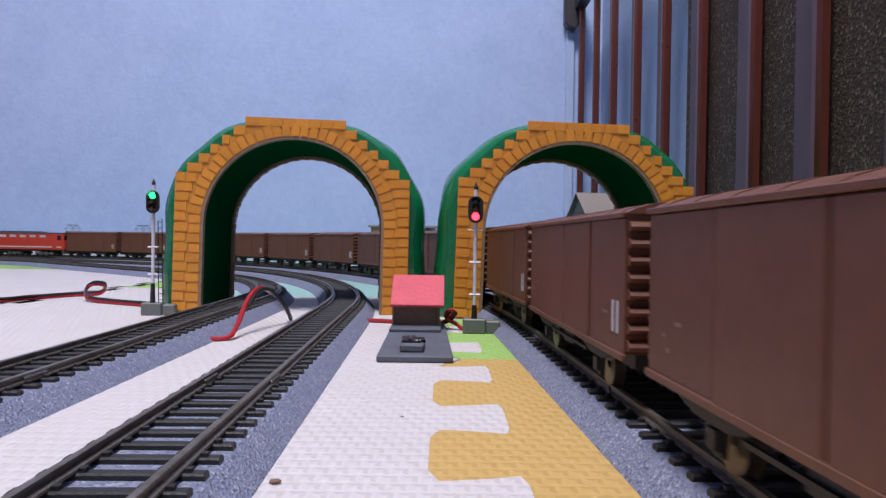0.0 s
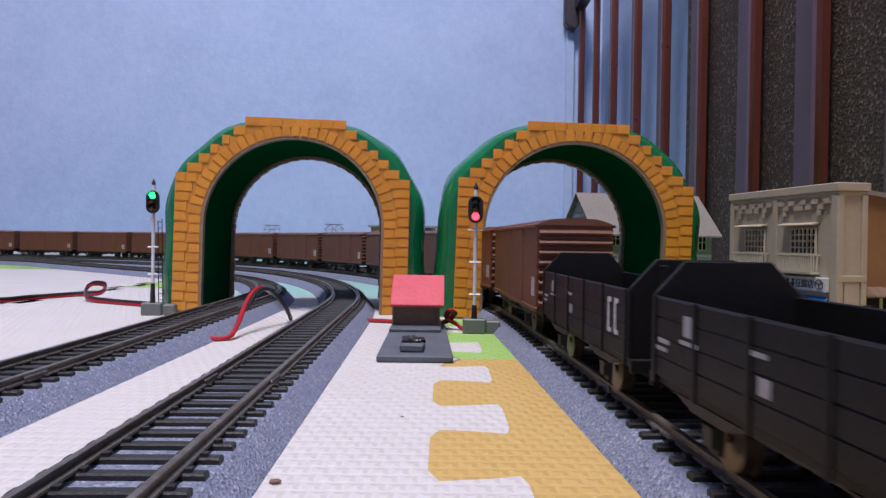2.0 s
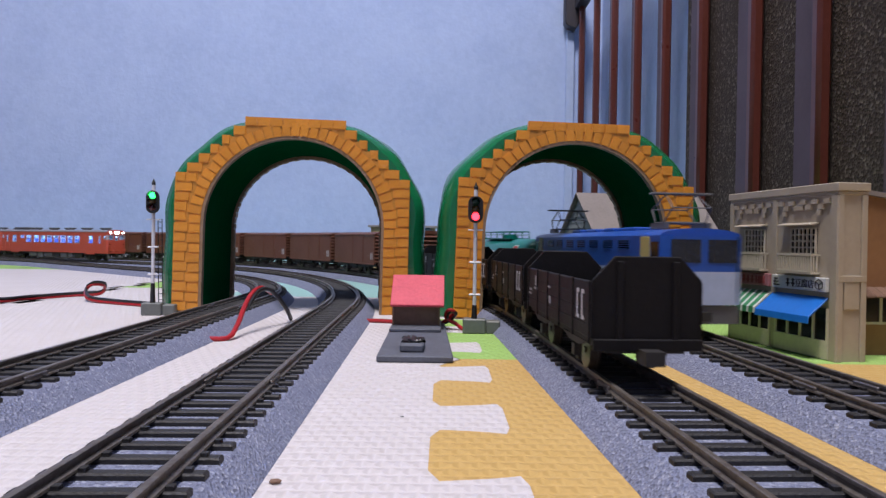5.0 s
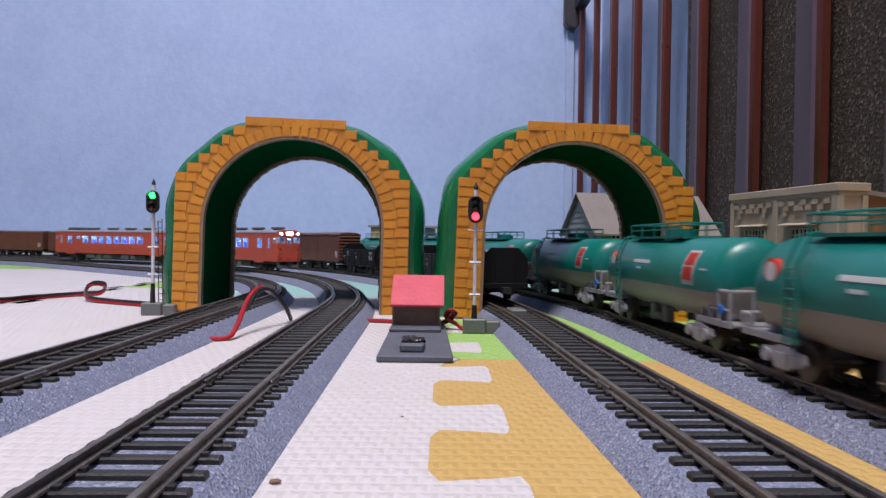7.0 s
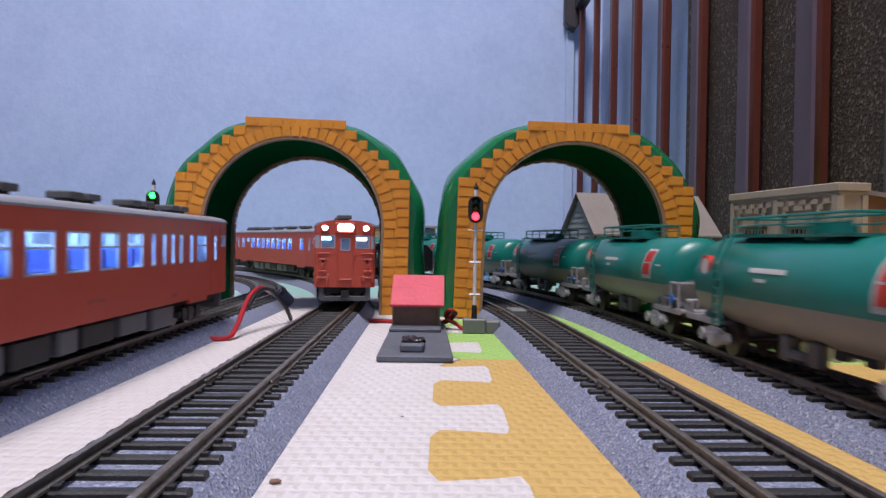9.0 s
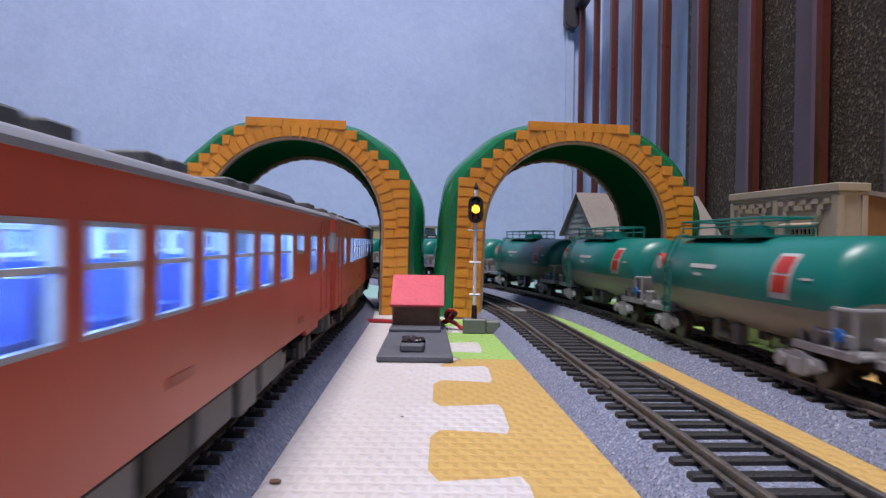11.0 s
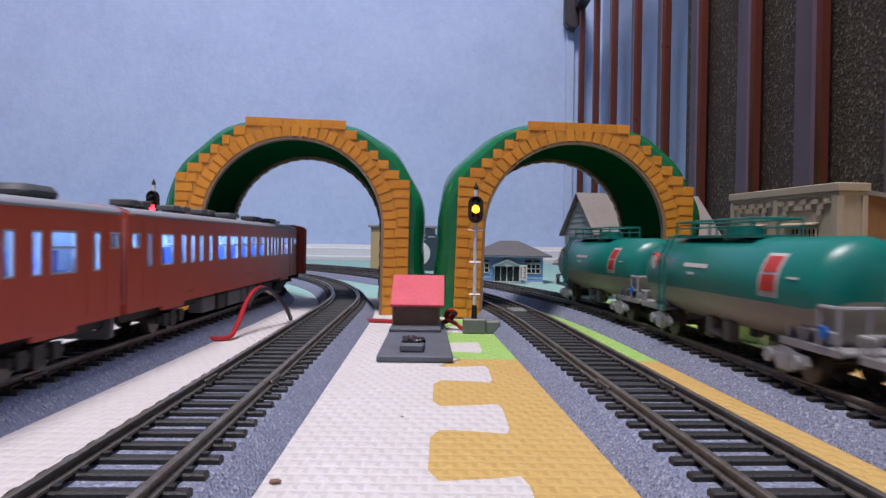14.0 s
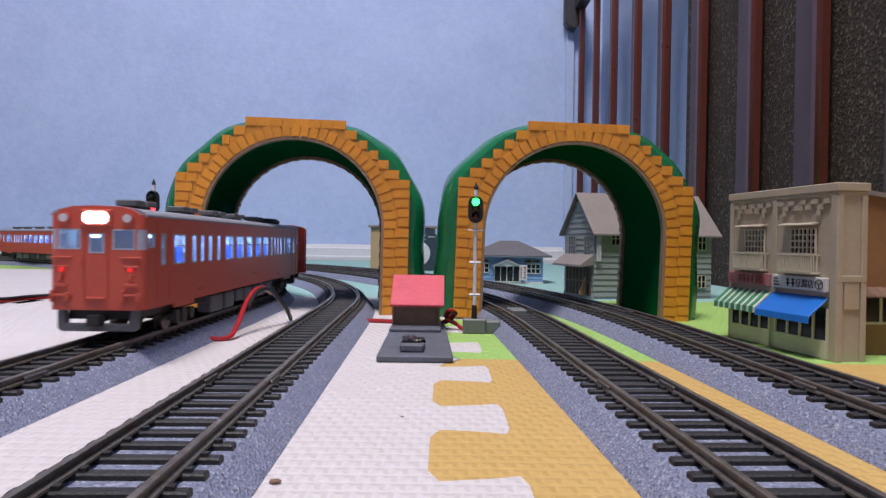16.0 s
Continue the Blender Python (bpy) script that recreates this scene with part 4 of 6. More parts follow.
TANK_GREEN = mat("tank_green", (0.004, 0.17, 0.14), 0.3, other=(0.004, 0.14, 0.115), scale=25, amount=0.6)
TANK_GREY = mat("tank_grey", (0.26, 0.245, 0.215), 0.45, other=(0.22, 0.205, 0.18), scale=25, amount=0.7)
DARK_TANK = mat("tank_valves", (0.10, 0.10, 0.105), 0.5, scale=90)
FRAME_SILVER = mat("tank_frame", (0.36, 0.36, 0.38), 0.34, scale=90, amount=0.5)
LABEL_RED = mat("label_red", (0.55, 0.035, 0.02), 0.4, scale=60)
LABEL_WHITE = mat("label_white", (0.6, 0.6, 0.58), 0.5, scale=60)
LOCO_BLUE = mat("loco_blue", (0.015, 0.085, 0.40), 0.35, scale=40, amount=0.4)
LOCO_CREAM = mat("loco_pale", (0.42, 0.50, 0.68), 0.4, scale=40, amount=0.4)
LOCO_YELLOW = mat("loco_door", (0.55, 0.45, 0.16), 0.4, scale=40)
LOCO_RED = mat("loco_red", (0.58, 0.05, 0.03), 0.35, scale=40, amount=0.4)
ROOF_DARK = mat("loco_roof_dark", (0.03, 0.03, 0.034), 0.5, scale=40)


def bogie(t, y, frame_m, base=14.0, width=12.5):
    bm = bmesh.new()
    for s in (-1, 1):
        box(bm, s * width - 1.0, s * width + 1.0, y - base / 2 - 4.5, y + base / 2 + 4.5, 4.0, 6.2)
        for k in (-1, 1):
            box(bm, s * (width + 0.8) - 1.0, s * (width + 0.8) + 1.0, y + k * base / 2 - 2.0, y + k * base / 2 + 2.0, 3.0, 7.4)
        box(bm, s * (width + 0.5) - 1.0, s * (width + 0.5) + 1.0, y - 2.6, y + 2.6, 2.2, 7.6)
    box(bm, -width, width, y - 2.2, y + 2.2, 4.0, 8.0)
    b = part("bogie", bm, frame_m, t)
    for k in (-1, 1):
        bm = bmesh.new()
        for s in (-1, 1):
            tube(bm, (s * 7.4, y + k * base / 2, 5.0), (s * 9.6, y + k * base / 2, 5.0), 5.0, 18)
            tube(bm, (s * 6.8, y + k * base / 2, 5.0), (s * 7.4, y + k * base / 2, 5.0), 5.6, 18)
        tube(bm, (-8, y + k * base / 2, 5.0), (8, y + k * base / 2, 5.0), 1.0, 8)
        part("wheelset", bm, WHEEL, b, smooth=True)
    return b


def tank_bogie(t, y):
    """A cast silver bogie: arched side frames with round axle boxes and springs."""
    base, width = 13.0, 11.6
    bm = bmesh.new()
    box(bm, -width, width, y - 2.0, y + 2.0, 4.4, 8.0)
    for s in (-1, 1):
        o = [(y - 10.5, 5.0), (y - 9.5, 7.2), (y - 4.0, 7.6), (y - 2.5, 8.4), (y + 2.5, 8.4), (y + 4.0, 7.6), (y + 9.5, 7.2), (y + 10.5, 5.0),
             (y + 8.0, 3.6), (y + 4.5, 4.6), (y + 3.0, 2.2), (y - 3.0, 2.2), (y - 4.5, 4.6), (y - 8.0, 3.6)]
        extrude(bm, o, "x", *sorted((s * width, s * (width + 1.3))))
        for k in (-1, 1):
            tube(bm, (s * (width + 1.2), y + k * base / 2, 5.2), (s * (width + 2.4), y + k * base / 2, 5.2), 1.9, 12)
            tube(bm, (s * (width + 1.6), y + k * 1.3, 3.0), (s * (width + 1.6), y + k * 1.3, 6.6), 0.9, 8)
    b = part("bogie", bm, FRAME_SILVER, t, "silver cast bogie")
    for k in (-1, 1):
        bm = bmesh.new()
        for s in (-1, 1):
            tube(bm, (s * 7.4, y + k * base / 2, 5.0), (s * 9.6, y + k * base / 2, 5.0), 5.0, 18)
            tube(bm, (s * 6.8, y + k * base / 2, 5.0), (s * 7.4, y + k * base / 2, 5.0), 5.6, 18)
        tube(bm, (-8, y + k * base / 2, 5.0), (8, y + k * base / 2, 5.0), 1.0, 8)
        part("wheelset", bm, WHEEL, b, smooth=True)
    return b


def side_frame_axle(t, y, frame_m):
    bm = bmesh.new()
    for s in (-1, 1):
        tube(bm, (s * 7.4, y, 5.2), (s * 9.6, y, 5.2), 5.2, 18)
        tube(bm, (s * 6.8, y, 5.2), (s * 7.4, y, 5.2), 5.8, 18)
    tube(bm, (-10, y, 5.2), (10, y, 5.2), 0.9, 8)
    w = part("wheelset", bm, WHEEL, t, smooth=True)
    for s in (-1, 1):
        bm = bmesh.new()
        extrude(bm, [(y - 2.6, 10.5), (y + 2.6, 10.5), (y + 1.4, 2.6), (y - 1.4, 2.6)], "x", s * 11.5 - 0.5, s * 11.5 + 0.5)
        box(bm, s * 12.2 - 0.9, s * 12.2 + 0.9, y - 1.6, y + 1.6, 3.8, 7.0)
        extrude(bm, [(y - 13, 9.4), (y + 13, 9.4), (y + 6, 7.6), (y - 6, 7.6)], "x", s * 12.4 - 0.6, s * 12.4 + 0.6)
        part("axle_guard", bm, frame_m, t)


COACHES = "red railcars"


def panel(across, up, holes, at, thick):
    """One connected wall with openings: grid lines across and up; at(u, z) gives the outer face, thick(u, z) the inner."""
    bm = bmesh.new()
    cells = {(i, k) for i in range(len(across) - 1) for k in range(len(up) - 1) if (i, k) not in holes}
    out = {(i, k): bm.verts.new(at(u, z)) for i, u in enumerate(across) for k, z in enumerate(up)}
    inn = {(i, k): bm.verts.new(thick(u, z)) for i, u in enumerate(across) for k, z in enumerate(up)}
    for i, k in cells:
        q = ((i, k), (i + 1, k), (i + 1, k + 1), (i, k + 1))
        bm.faces.new([out[p] for p in q])
        bm.faces.new([inn[p] for p in q[::-1]])
        for (p, r), nb in zip(zip(q, q[1:] + q[:1]), ((i, k - 1), (i + 1, k), (i, k + 1), (i - 1, k))):
            if nb not in cells:
                bm.faces.new((out[r], out[p], inn[p], inn[r]))
    bmesh.ops.delete(bm, geom=[v for v in bm.verts if not v.link_faces], context="VERTS")
    return bm



# windows along the sides, by distance from the tail cab (A) or from the front (B); True: only a small high one
L_CAR = 262.0
PLAN_A = [(3.2, 9, True), (14.5, 18.5, False), (26, 38, False), (45, 50.5, False), (55, 60, False), (65, 70, False), (77, 81.5, False), (89, 102, False),
          (107, 120, False), (125, 137, False), (143, 155, False), (160, 172, False), (178, 182, False), (187, 191, False), (195, 199, False),
          (203, 207, False), (214, 218, False), (222, 234, False), (243, 247, False), (253, 258.8, True)]
PLAN_A = [(p - L_CAR / 2, q - L_CAR / 2, high) for p, q, high in PLAN_A]
PLAN_B = [(3.2, 8, True), (14, 18.5, False), (31, 41, False)] + [(62 + 16.7 * k, 74.5 + 16.7 * k, False) for k in range(7)]
PLAN_B += [(181, 195, False), (200, 210, True), (220, 231.5, False), (243, 247.5, False), (254, 258.8, True)]
PLAN_B = [(L_CAR / 2 - q, L_CAR / 2 - p, high) for p, q, high in PLAN_B][::-1]


def build_railcar(label, seed, plan, length=L_CAR, cab_front=True, cab_back=True, head=False, tail=False, unit=None):
    """A hollow red railcar: side walls with real window openings, seats, lit ceiling strip, cabs."""
    rnd = random.Random(seed)
    t = thing("railcar", label, "railcar", COACHES)
    L2, W2, Z0, ZW, ZT, ZE = length / 2, 15.5, 10.6, 25.0, 36.3, 42.2
    wins = [(p, q) for p, q, high in plan]
    ZM = 31.2
    for s in (-1, 1):
        across = [-L2 + (2.35 if cab_back else 0)] + [q for w in wins for q in w] + [L2 - (2.35 if cab_front else 0)]
        holes = {(2 * k + 1, r) for k, w in enumerate(plan) for r in (1, 2) if r == 2 or not w[2]}
        bm = panel(across, [Z0, ZW, ZM, ZT, ZE], holes, lambda u, z: (s * W2, u, z), lambda u, z: (s * (W2 - 0.9), u, z))
        part("side", bm, RED, t, "red painted side panel")
        bm = panel(across, [Z0 + 3, ZW, ZM, ZT, ZE - 1.4], holes, lambda u, z: (s * (W2 - 0.95), u, z), lambda u, z: (s * (W2 - 1.4), u, z))
        part("inner_wall", bm, CABIN, t, "white inner wall")
        for a, b, high in plan:
            low = ZM if high else ZW
            bm = bmesh.new()
            xm = s * (W2 - 0.6)
            box(bm, xm - 0.12, xm + 0.12, a - 0.1, b + 0.1, low - 0.1, ZT + 0.1)
            pane = part("window", bm, GLASS, t, "lit window")
            pane.visible_shadow = False
            bm = bmesh.new()
            o = [(a, low), (b, low), (b, ZT), (a, ZT)]
            n = [(a + 0.55, low + 0.55), (b - 0.55, low + 0.55), (b - 0.55, ZT - 0.55), (a + 0.55, ZT - 0.55)]
            xa, xb = s * (W2 + 0.08), s * (W2 - 0.95)
            rows = [[bm.verts.new((x, u, z)) for u, z in ring] for x, ring in ((xa, o), (xa, n), (xb, n), (xb, o))]
            for r, q in zip(rows, rows[1:] + rows[:1]):
                for i in range(4):
                    bm.faces.new((r[i], r[(i + 1) % 4], q[(i + 1) % 4], q[i]))
            part("window_frame", bm, FRAME_ALU, pane)
            if b - a > 9.5:
                bm = bmesh.new()
                box(bm, xm - 0.3, xm + 0.3, a, b, ZW + 6.6, ZW + 7.2)
                part("sash", bm, SILVER, pane)
        # passenger doors, a little recessed with an outline
        for yc in (-L2 + 16.7, L2 - 16.7):
            bm = bmesh.new()
            for d in (-5.4, 5.4):
                box(bm, s * W2 - 0.25, s * W2 + 0.25, yc + d - 0.25, yc + d + 0.25, Z0 + 2, ZE - 2)
            part("door_post", bm, RED, t)
    # roof
    bm = bmesh.new()
    prof = [(-W2, ZE)] + [(-W2 * math.cos(math.pi * i / 12), ZE + 2.9 * math.sin(math.pi * i / 12) ** 0.8) for i in range(1, 12)] + [(W2, ZE)]
    extrude(bm, prof, "y", -L2 + 1.5, L2 - 1.5)
    part("roof", bm, ROOF_GREY, t, "grey arched roof", smooth=True)
    for k in range(6):
        yv = -L2 + 28 + k * (length - 56) / 5 + rnd.uniform(-4, 4)
        if unit and unit[0] - 16 < yv < unit[1] + 5:
            continue
        bm = bmesh.new()
        for j in (0, 11):
            box(bm, -3.8, 3.8, yv + j - 3.8, yv + j + 3.8, ZE + 4.0, ZE + 6.2)
            box(bm, -2.4, 2.4, yv + j - 2.2, yv + j - 1.2, ZE + 2.2, ZE + 4.1)
            box(bm, -2.4, 2.4, yv + j + 1.2, yv + j + 2.2, ZE + 2.2, ZE + 4.1)
        part("roof_vent", bm, GREY_FRAME, t, "grey boxy roof ventilators", bevel=0.35)
    if unit:
        bm = bmesh.new()
        box(bm, -6.5, 6.5, unit[0], unit[1], ZE + 1.8, ZE + 6.4)
        part("roof_unit", bm, UNIT_GREY, t, "dark grey rounded roof unit", bevel=1.8, smooth=True)
    # floor, seats, ceiling light
    bm = bmesh.new()
    box(bm, -W2 + 1.1, W2 - 1.1, -L2 + 1, L2 - 1, Z0 + 2.0, Z0 + 3.2)
    part("floor_plate", bm, CABIN, t)
    bm = bmesh.new()
    box(bm, -W2 + 1.1, W2 - 1.1, -L2 + 1, L2 - 1, ZE - 1.3, ZE - 0.4)
    part("lining", bm, CABIN, t)
    bm = bmesh.new()
    for k in range(11):
        yy = -L2 + 34 + k * (length - 68) / 10
        for x in (-8.2, 8.2):
            box(bm, x - 4.9, x + 4.9, yy - 1.4, yy + 1.4, Z0 + 3.2, Z0 + 20.5)
            box(bm, x - 4.9, x + 4.9, yy - 6.5, yy + 6.5, Z0 + 3.2, Z0 + 15.2)
    part("seats", bm, SEAT, t, "blue seats")
    bm = bmesh.new()
    for k in range(9):
        yy = -L2 + 22 + k * (length - 44) / 8
        box(bm, -5.0, 5.0, yy - 5.0, yy + 5.0, ZE - 2.4, ZE - 1.35)
    part("lighting_strip", bm, TUBE_LIGHT, t, "cool white interior lighting")
    # ends
    for e, cab, lit, red in ((1, cab_front, head, False), (-1, cab_back, False, tail)):
        ye = e * L2
        bm = bmesh.new()
        ya, yb = sorted((ye, ye - e * 1.2))
        if cab:
            bm.free()
            bm = panel([-W2 + 2.4, -12.5, -5.2, -2.5, 2.5, 5.2, 12.5, W2 - 2.4], [Z0, 29.4, 30.6, 36.0, 37.4, ZE], {(1, 2), (1, 3), (3, 1), (3, 2), (5, 2), (5, 3)},
                       lambda u, z: (u, ye, z), lambda u, z: (u, ye - e * 1.2, z))
            extrude(bm, [(-W2 + 1.6, ZE), (-W2 + 4, ZE + 1.7), (-8, ZE + 2.7), (0, ZE + 3.0), (8, ZE + 2.7), (W2 - 4, ZE + 1.7), (W2 - 1.6, ZE)], "y", *sorted((ye + e * 0.0, ye - e * 7.0)))
        else:
            box(bm, -W2 + 1, W2 - 1, ya, yb, Z0, ZE)
            extrude(bm, [(-W2, ZE), (-W2 + 4, ZE + 1.9), (-6, ZE + 3.0), (6, ZE + 3.0), (W2 - 4, ZE + 1.9), (W2, ZE)], "y", *sorted((ye, ye - e * 1.6)))
        front = part("end_wall", bm, RED, t, "red cab front" if cab else "red gangway end")
        if cab:
            for a, b, z0, z1 in ((-12.5, -5.2, 30.6, 37.4), (5.2, 12.5, 30.6, 37.4), (-2.5, 2.5, 29.4, 36.0)):
                bm = bmesh.new()
                box(bm, a, b, *sorted((ye - e * 0.5, ye - e * 0.8)), z0, z1)
                pane = part("cab_window", bm, GLASS, front)
                pane.visible_shadow = False
                bm = bmesh.new()
                for u0, u1, v0, v1 in ((a, a + 0.5, z0, z1), (b - 0.5, b, z0, z1), (a + 0.5, b - 0.5, z0, z0 + 0.5), (a + 0.5, b - 0.5, z1 - 0.5, z1)):
                    box(bm, u0, u1, *sorted((ye - e * 0.45, ye + e * 0.12)), v0, v1)
                part("window_frame", bm, FRAME_ALU, pane)
            # added panel: keeps the coach lighting from shining out through the cab windows
            bm = bmesh.new()
            box(bm, -W2 + 1.5, W2 - 1.5, *sorted((ye - e * 15.0, ye - e * 15.8)), Z0 + 3.3, ZE - 1.4)
            part("cab_light_block", bm, CAB_BLOCK, t, "dark panel added behind the cab to block cabin light")
            bm = bmesh.new()
            box(bm, -12, -6, *sorted((ye - e * 13.6, ye - e * 14.9)), 34.6, 36.4)
            box(bm, 7, 13, *sorted((ye - e * 13.6, ye - e * 14.9)), 34.8, 36.6)
            box(bm, -9, 9, *sorted((ye - e * 5.0, ye - e * 9.0)), ZE - 2.2, ZE - 1.5)
            part("cab_lamp", bm, CAB_LAMP, front)
            bm = bmesh.new()
            for x in (-10.4, 10.4):
                tube(bm, (x, ye - e * 2.0, 41.0), (x, ye + e * 1.0, 41.0), 2.0, 16)
            part("marker_housing", bm, RED, front, smooth=True)
            for sx in (-1, 1):
                bm = bmesh.new()
                extrude(bm, [(sx * (W2 - 2.5), ye + e * 0.02), (sx * (W2 - 1.4), ye - e * 0.35), (sx * (W2 - 0.5), ye - e * 1.1), (sx * (W2 + 0.05), ye - e * 2.4), (sx * (W2 - 2.5), ye - e * 2.4)], "z", Z0, 30.6)
                extrude(bm, [(sx * (W2 - 2.5), ye + e * 0.02), (sx * (W2 - 1.4), ye - e * 0.35), (sx * (W2 - 0.5), ye - e * 1.1), (sx * (W2 + 0.05), ye - e * 2.4), (sx * (W2 - 2.5), ye - e * 2.4)], "z", 37.4, ZE)
                part("corner_post", bm, RED, front)
                bm = bmesh.new()
                extrude(bm, [(sx * (W2 - 2.6), ye - e * 0.1), (sx * (W2 - 1.4), ye - e * 0.5), (sx * (W2 - 0.6), ye - e * 1.2), (sx * (W2 - 0.1), ye - e * 2.3), (sx * (W2 - 0.6), ye - e * 2.3), (sx * (W2 - 1.8), ye - e * 0.9)], "z", 30.6, 37.4)
                part("corner_pane", bm, FRAME_ALU, front, "pale grey wrap-round window corner")
            bm = bmesh.new()
            box(bm, -5.2, 5.2, *sorted((ye - e * 0.5, ye + e * 0.9)), 38.2, 43.9)
            part("headlight_case", bm, RED, front, bevel=0.4)
            bm = bmesh.new()
            for x in (-2.0, 2.0):
                tube(bm, (x, ye + e * 0.95, 41.2), (x, ye + e * 1.25, 41.2), 2.1, 16)
            box(bm, -2.0, 2.0, *sorted((ye + e * 0.95, ye + e * 1.2)), 39.3, 43.1)
            part("headlight", bm, HEADLIGHT if (lit or tail) else CABIN, front, "white headlight panel")
            bm = bmesh.new()
            for x in (-10.4, 10.4):
                tube(bm, (x, ye + e * 0.95, 41.0), (x, ye + e * 1.2, 41.0), 1.4, 14)
            part("marker_light", bm, HEADLIGHT if lit else SILVER, front)
            bm = bmesh.new()
            for x in (-11.2, 11.2):
                tube(bm, (x, ye - e * 0.2, 24.0), (x, ye + e * 0.8, 24.0), 0.8, 14)
            part("tail_light", bm, TAILLIGHT if red or lit is None else LENS_OFF["red"], front, "round tail lights")
            bm = bmesh.new()
            for x in (-11.5, 11.5):
                box(bm, x - 2.0, x + 2.0, *sorted((ye, ye + e * 0.7)), 18.2, 19.4)
                box(bm, x - 0.7, x + 0.7, *sorted((ye, ye + e * 0.9)), 20.4, 22.6)
                box(bm, x - 2.4, x + 2.4, *sorted((ye, ye + e * 0.35)), 24.6, 25.2)
                box(bm, x - 3.4, x + 3.4, *sorted((ye, ye + e * 0.8)), 15.0, 15.9)
                box(bm, x - 3.2, x - 2.2, *sorted((ye, ye + e * 1.0)), 13.2, 17.2)
                box(bm, x + 1.6, x + 3.0, *sorted((ye, ye + e * 1.0)), 13.6, 16.4)
                box(bm, x - 3.4, x + 3.4, *sorted((ye, ye + e * 0.5)), 27.6, 28.3)
            for x in (-3.9, 3.9):
                box(bm, x - 0.2, x + 0.2, *sorted((ye, ye + e * 0.3)), 11.5, 37.0)
            box(bm, -3.0, 3.0, *sorted((ye, ye + e * 0.7)), 14.0, 15.0)
            box(bm, -5.0, -4.4, *sorted((ye, ye + e * 1.0)), 26.4, 27.6)
            part("cab_fittings", bm, RED, front, bevel=0.25)
            bm = bmesh.new()
            extrude(bm, [(-13.2, 10.5), (-13.2, 4.4), (-12, 3.4), (12, 3.4), (13.2, 4.4), (13.2, 10.5), (10.8, 10.5), (10.2, 6), (-10.2, 6), (-10.8, 10.5)], "y", *sorted((ye - e * 1.0, ye - e * 3.5)))
            part("snowplough", bm, GREY_FRAME, t, "grey snowplough", bevel=0.3)
        else:
            bm = bmesh.new()
            box(bm, -5.5, 5.5, *sorted((ye, ye + e * 1.0)), Z0 + 1, 38)
            part("gangway", bm, RED, front, bevel=0.4)
            for x in (-11, 11):
                bm = bmesh.new()
                box(bm, x - 1.0, x + 1.0, *sorted((ye, ye + e * 1.2)), 14, 39)
                box(bm, x - 2.4, x + 2.4, *sorted((ye, ye + e * 1.6)), 17, 21)
                part("end_post", bm, RED, front, bevel=0.2)
    # under the floor
    for yb in (-length * 0.34, length * 0.34):
        bogie(t, yb, DARK_FRAME, 15.0)
    yy = -length * 0.22
    while yy < length * 0.22:
        w = rnd.uniform(9, 20)
        bm = bmesh.new()
        for s in (-1, 1):
            box(bm, s * 11.2 - 3.2, s * 11.2 + 3.2, yy, yy + w, rnd.uniform(2.0, 4.0), 10.0)
        part("underfloor_box", bm, GREY_FRAME if rnd.random() < 0.65 else DARK_FRAME, t, "grey underfloor equipment box", bevel=0.6)
        yy += w + rnd.uniform(2, 5)
    bm = bmesh.new()
    box(bm, -11, 11, -L2 + 4, L2 - 4, 7.2, 11.8)
    part("underframe", bm, DARK_FRAME, t)
    for e in (-1, 1):
        bm = bmesh.new()
        box(bm, -2, 2, *sorted((e * (L2 - 2), e * (L2 + 2.5))), 5.5, 9)
        part("coupler", bm, DARK_FRAME, t)
    # small plates and step on the side
    for s in (-1, 1):
        for y, z, w in ((-L2 + 52, 13.5, 7), (L2 - 66, 13.0, 5), (6, 16.0, 9)):
            bm = bmesh.new()
            box(bm, *sorted((s * W2, s * (W2 + 0.2))), y, y + w, z, z + 1.3)
            part("side_plate", bm, PLATE, t)
        bm = bmesh.new()
        box(bm, *sorted((s * (W2 - 1.0), s * (W2 + 0.1))), -L2 + 28, -L2 + 48, Z0 - 1.6, Z0 + 0.1)
        part("skirt", bm, RED, t)
        bm = bmesh.new()
        box(bm, *sorted((s * (W2 - 1.0), s * (W2 + 0.1))), L2 - 48, L2 - 28, Z0 - 1.6, Z0 + 0.1)
        part("skirt", bm, RED, t)
        bm = bmesh.new()
        box(bm, *sorted((s * (W2 - 0.3), s * (W2 + 0.45))), -L2 + 1.5, L2 - 1.5, ZE - 0.5, ZE + 0.15)
        part("gutter", bm, ROOF_GREY, t)
    return t


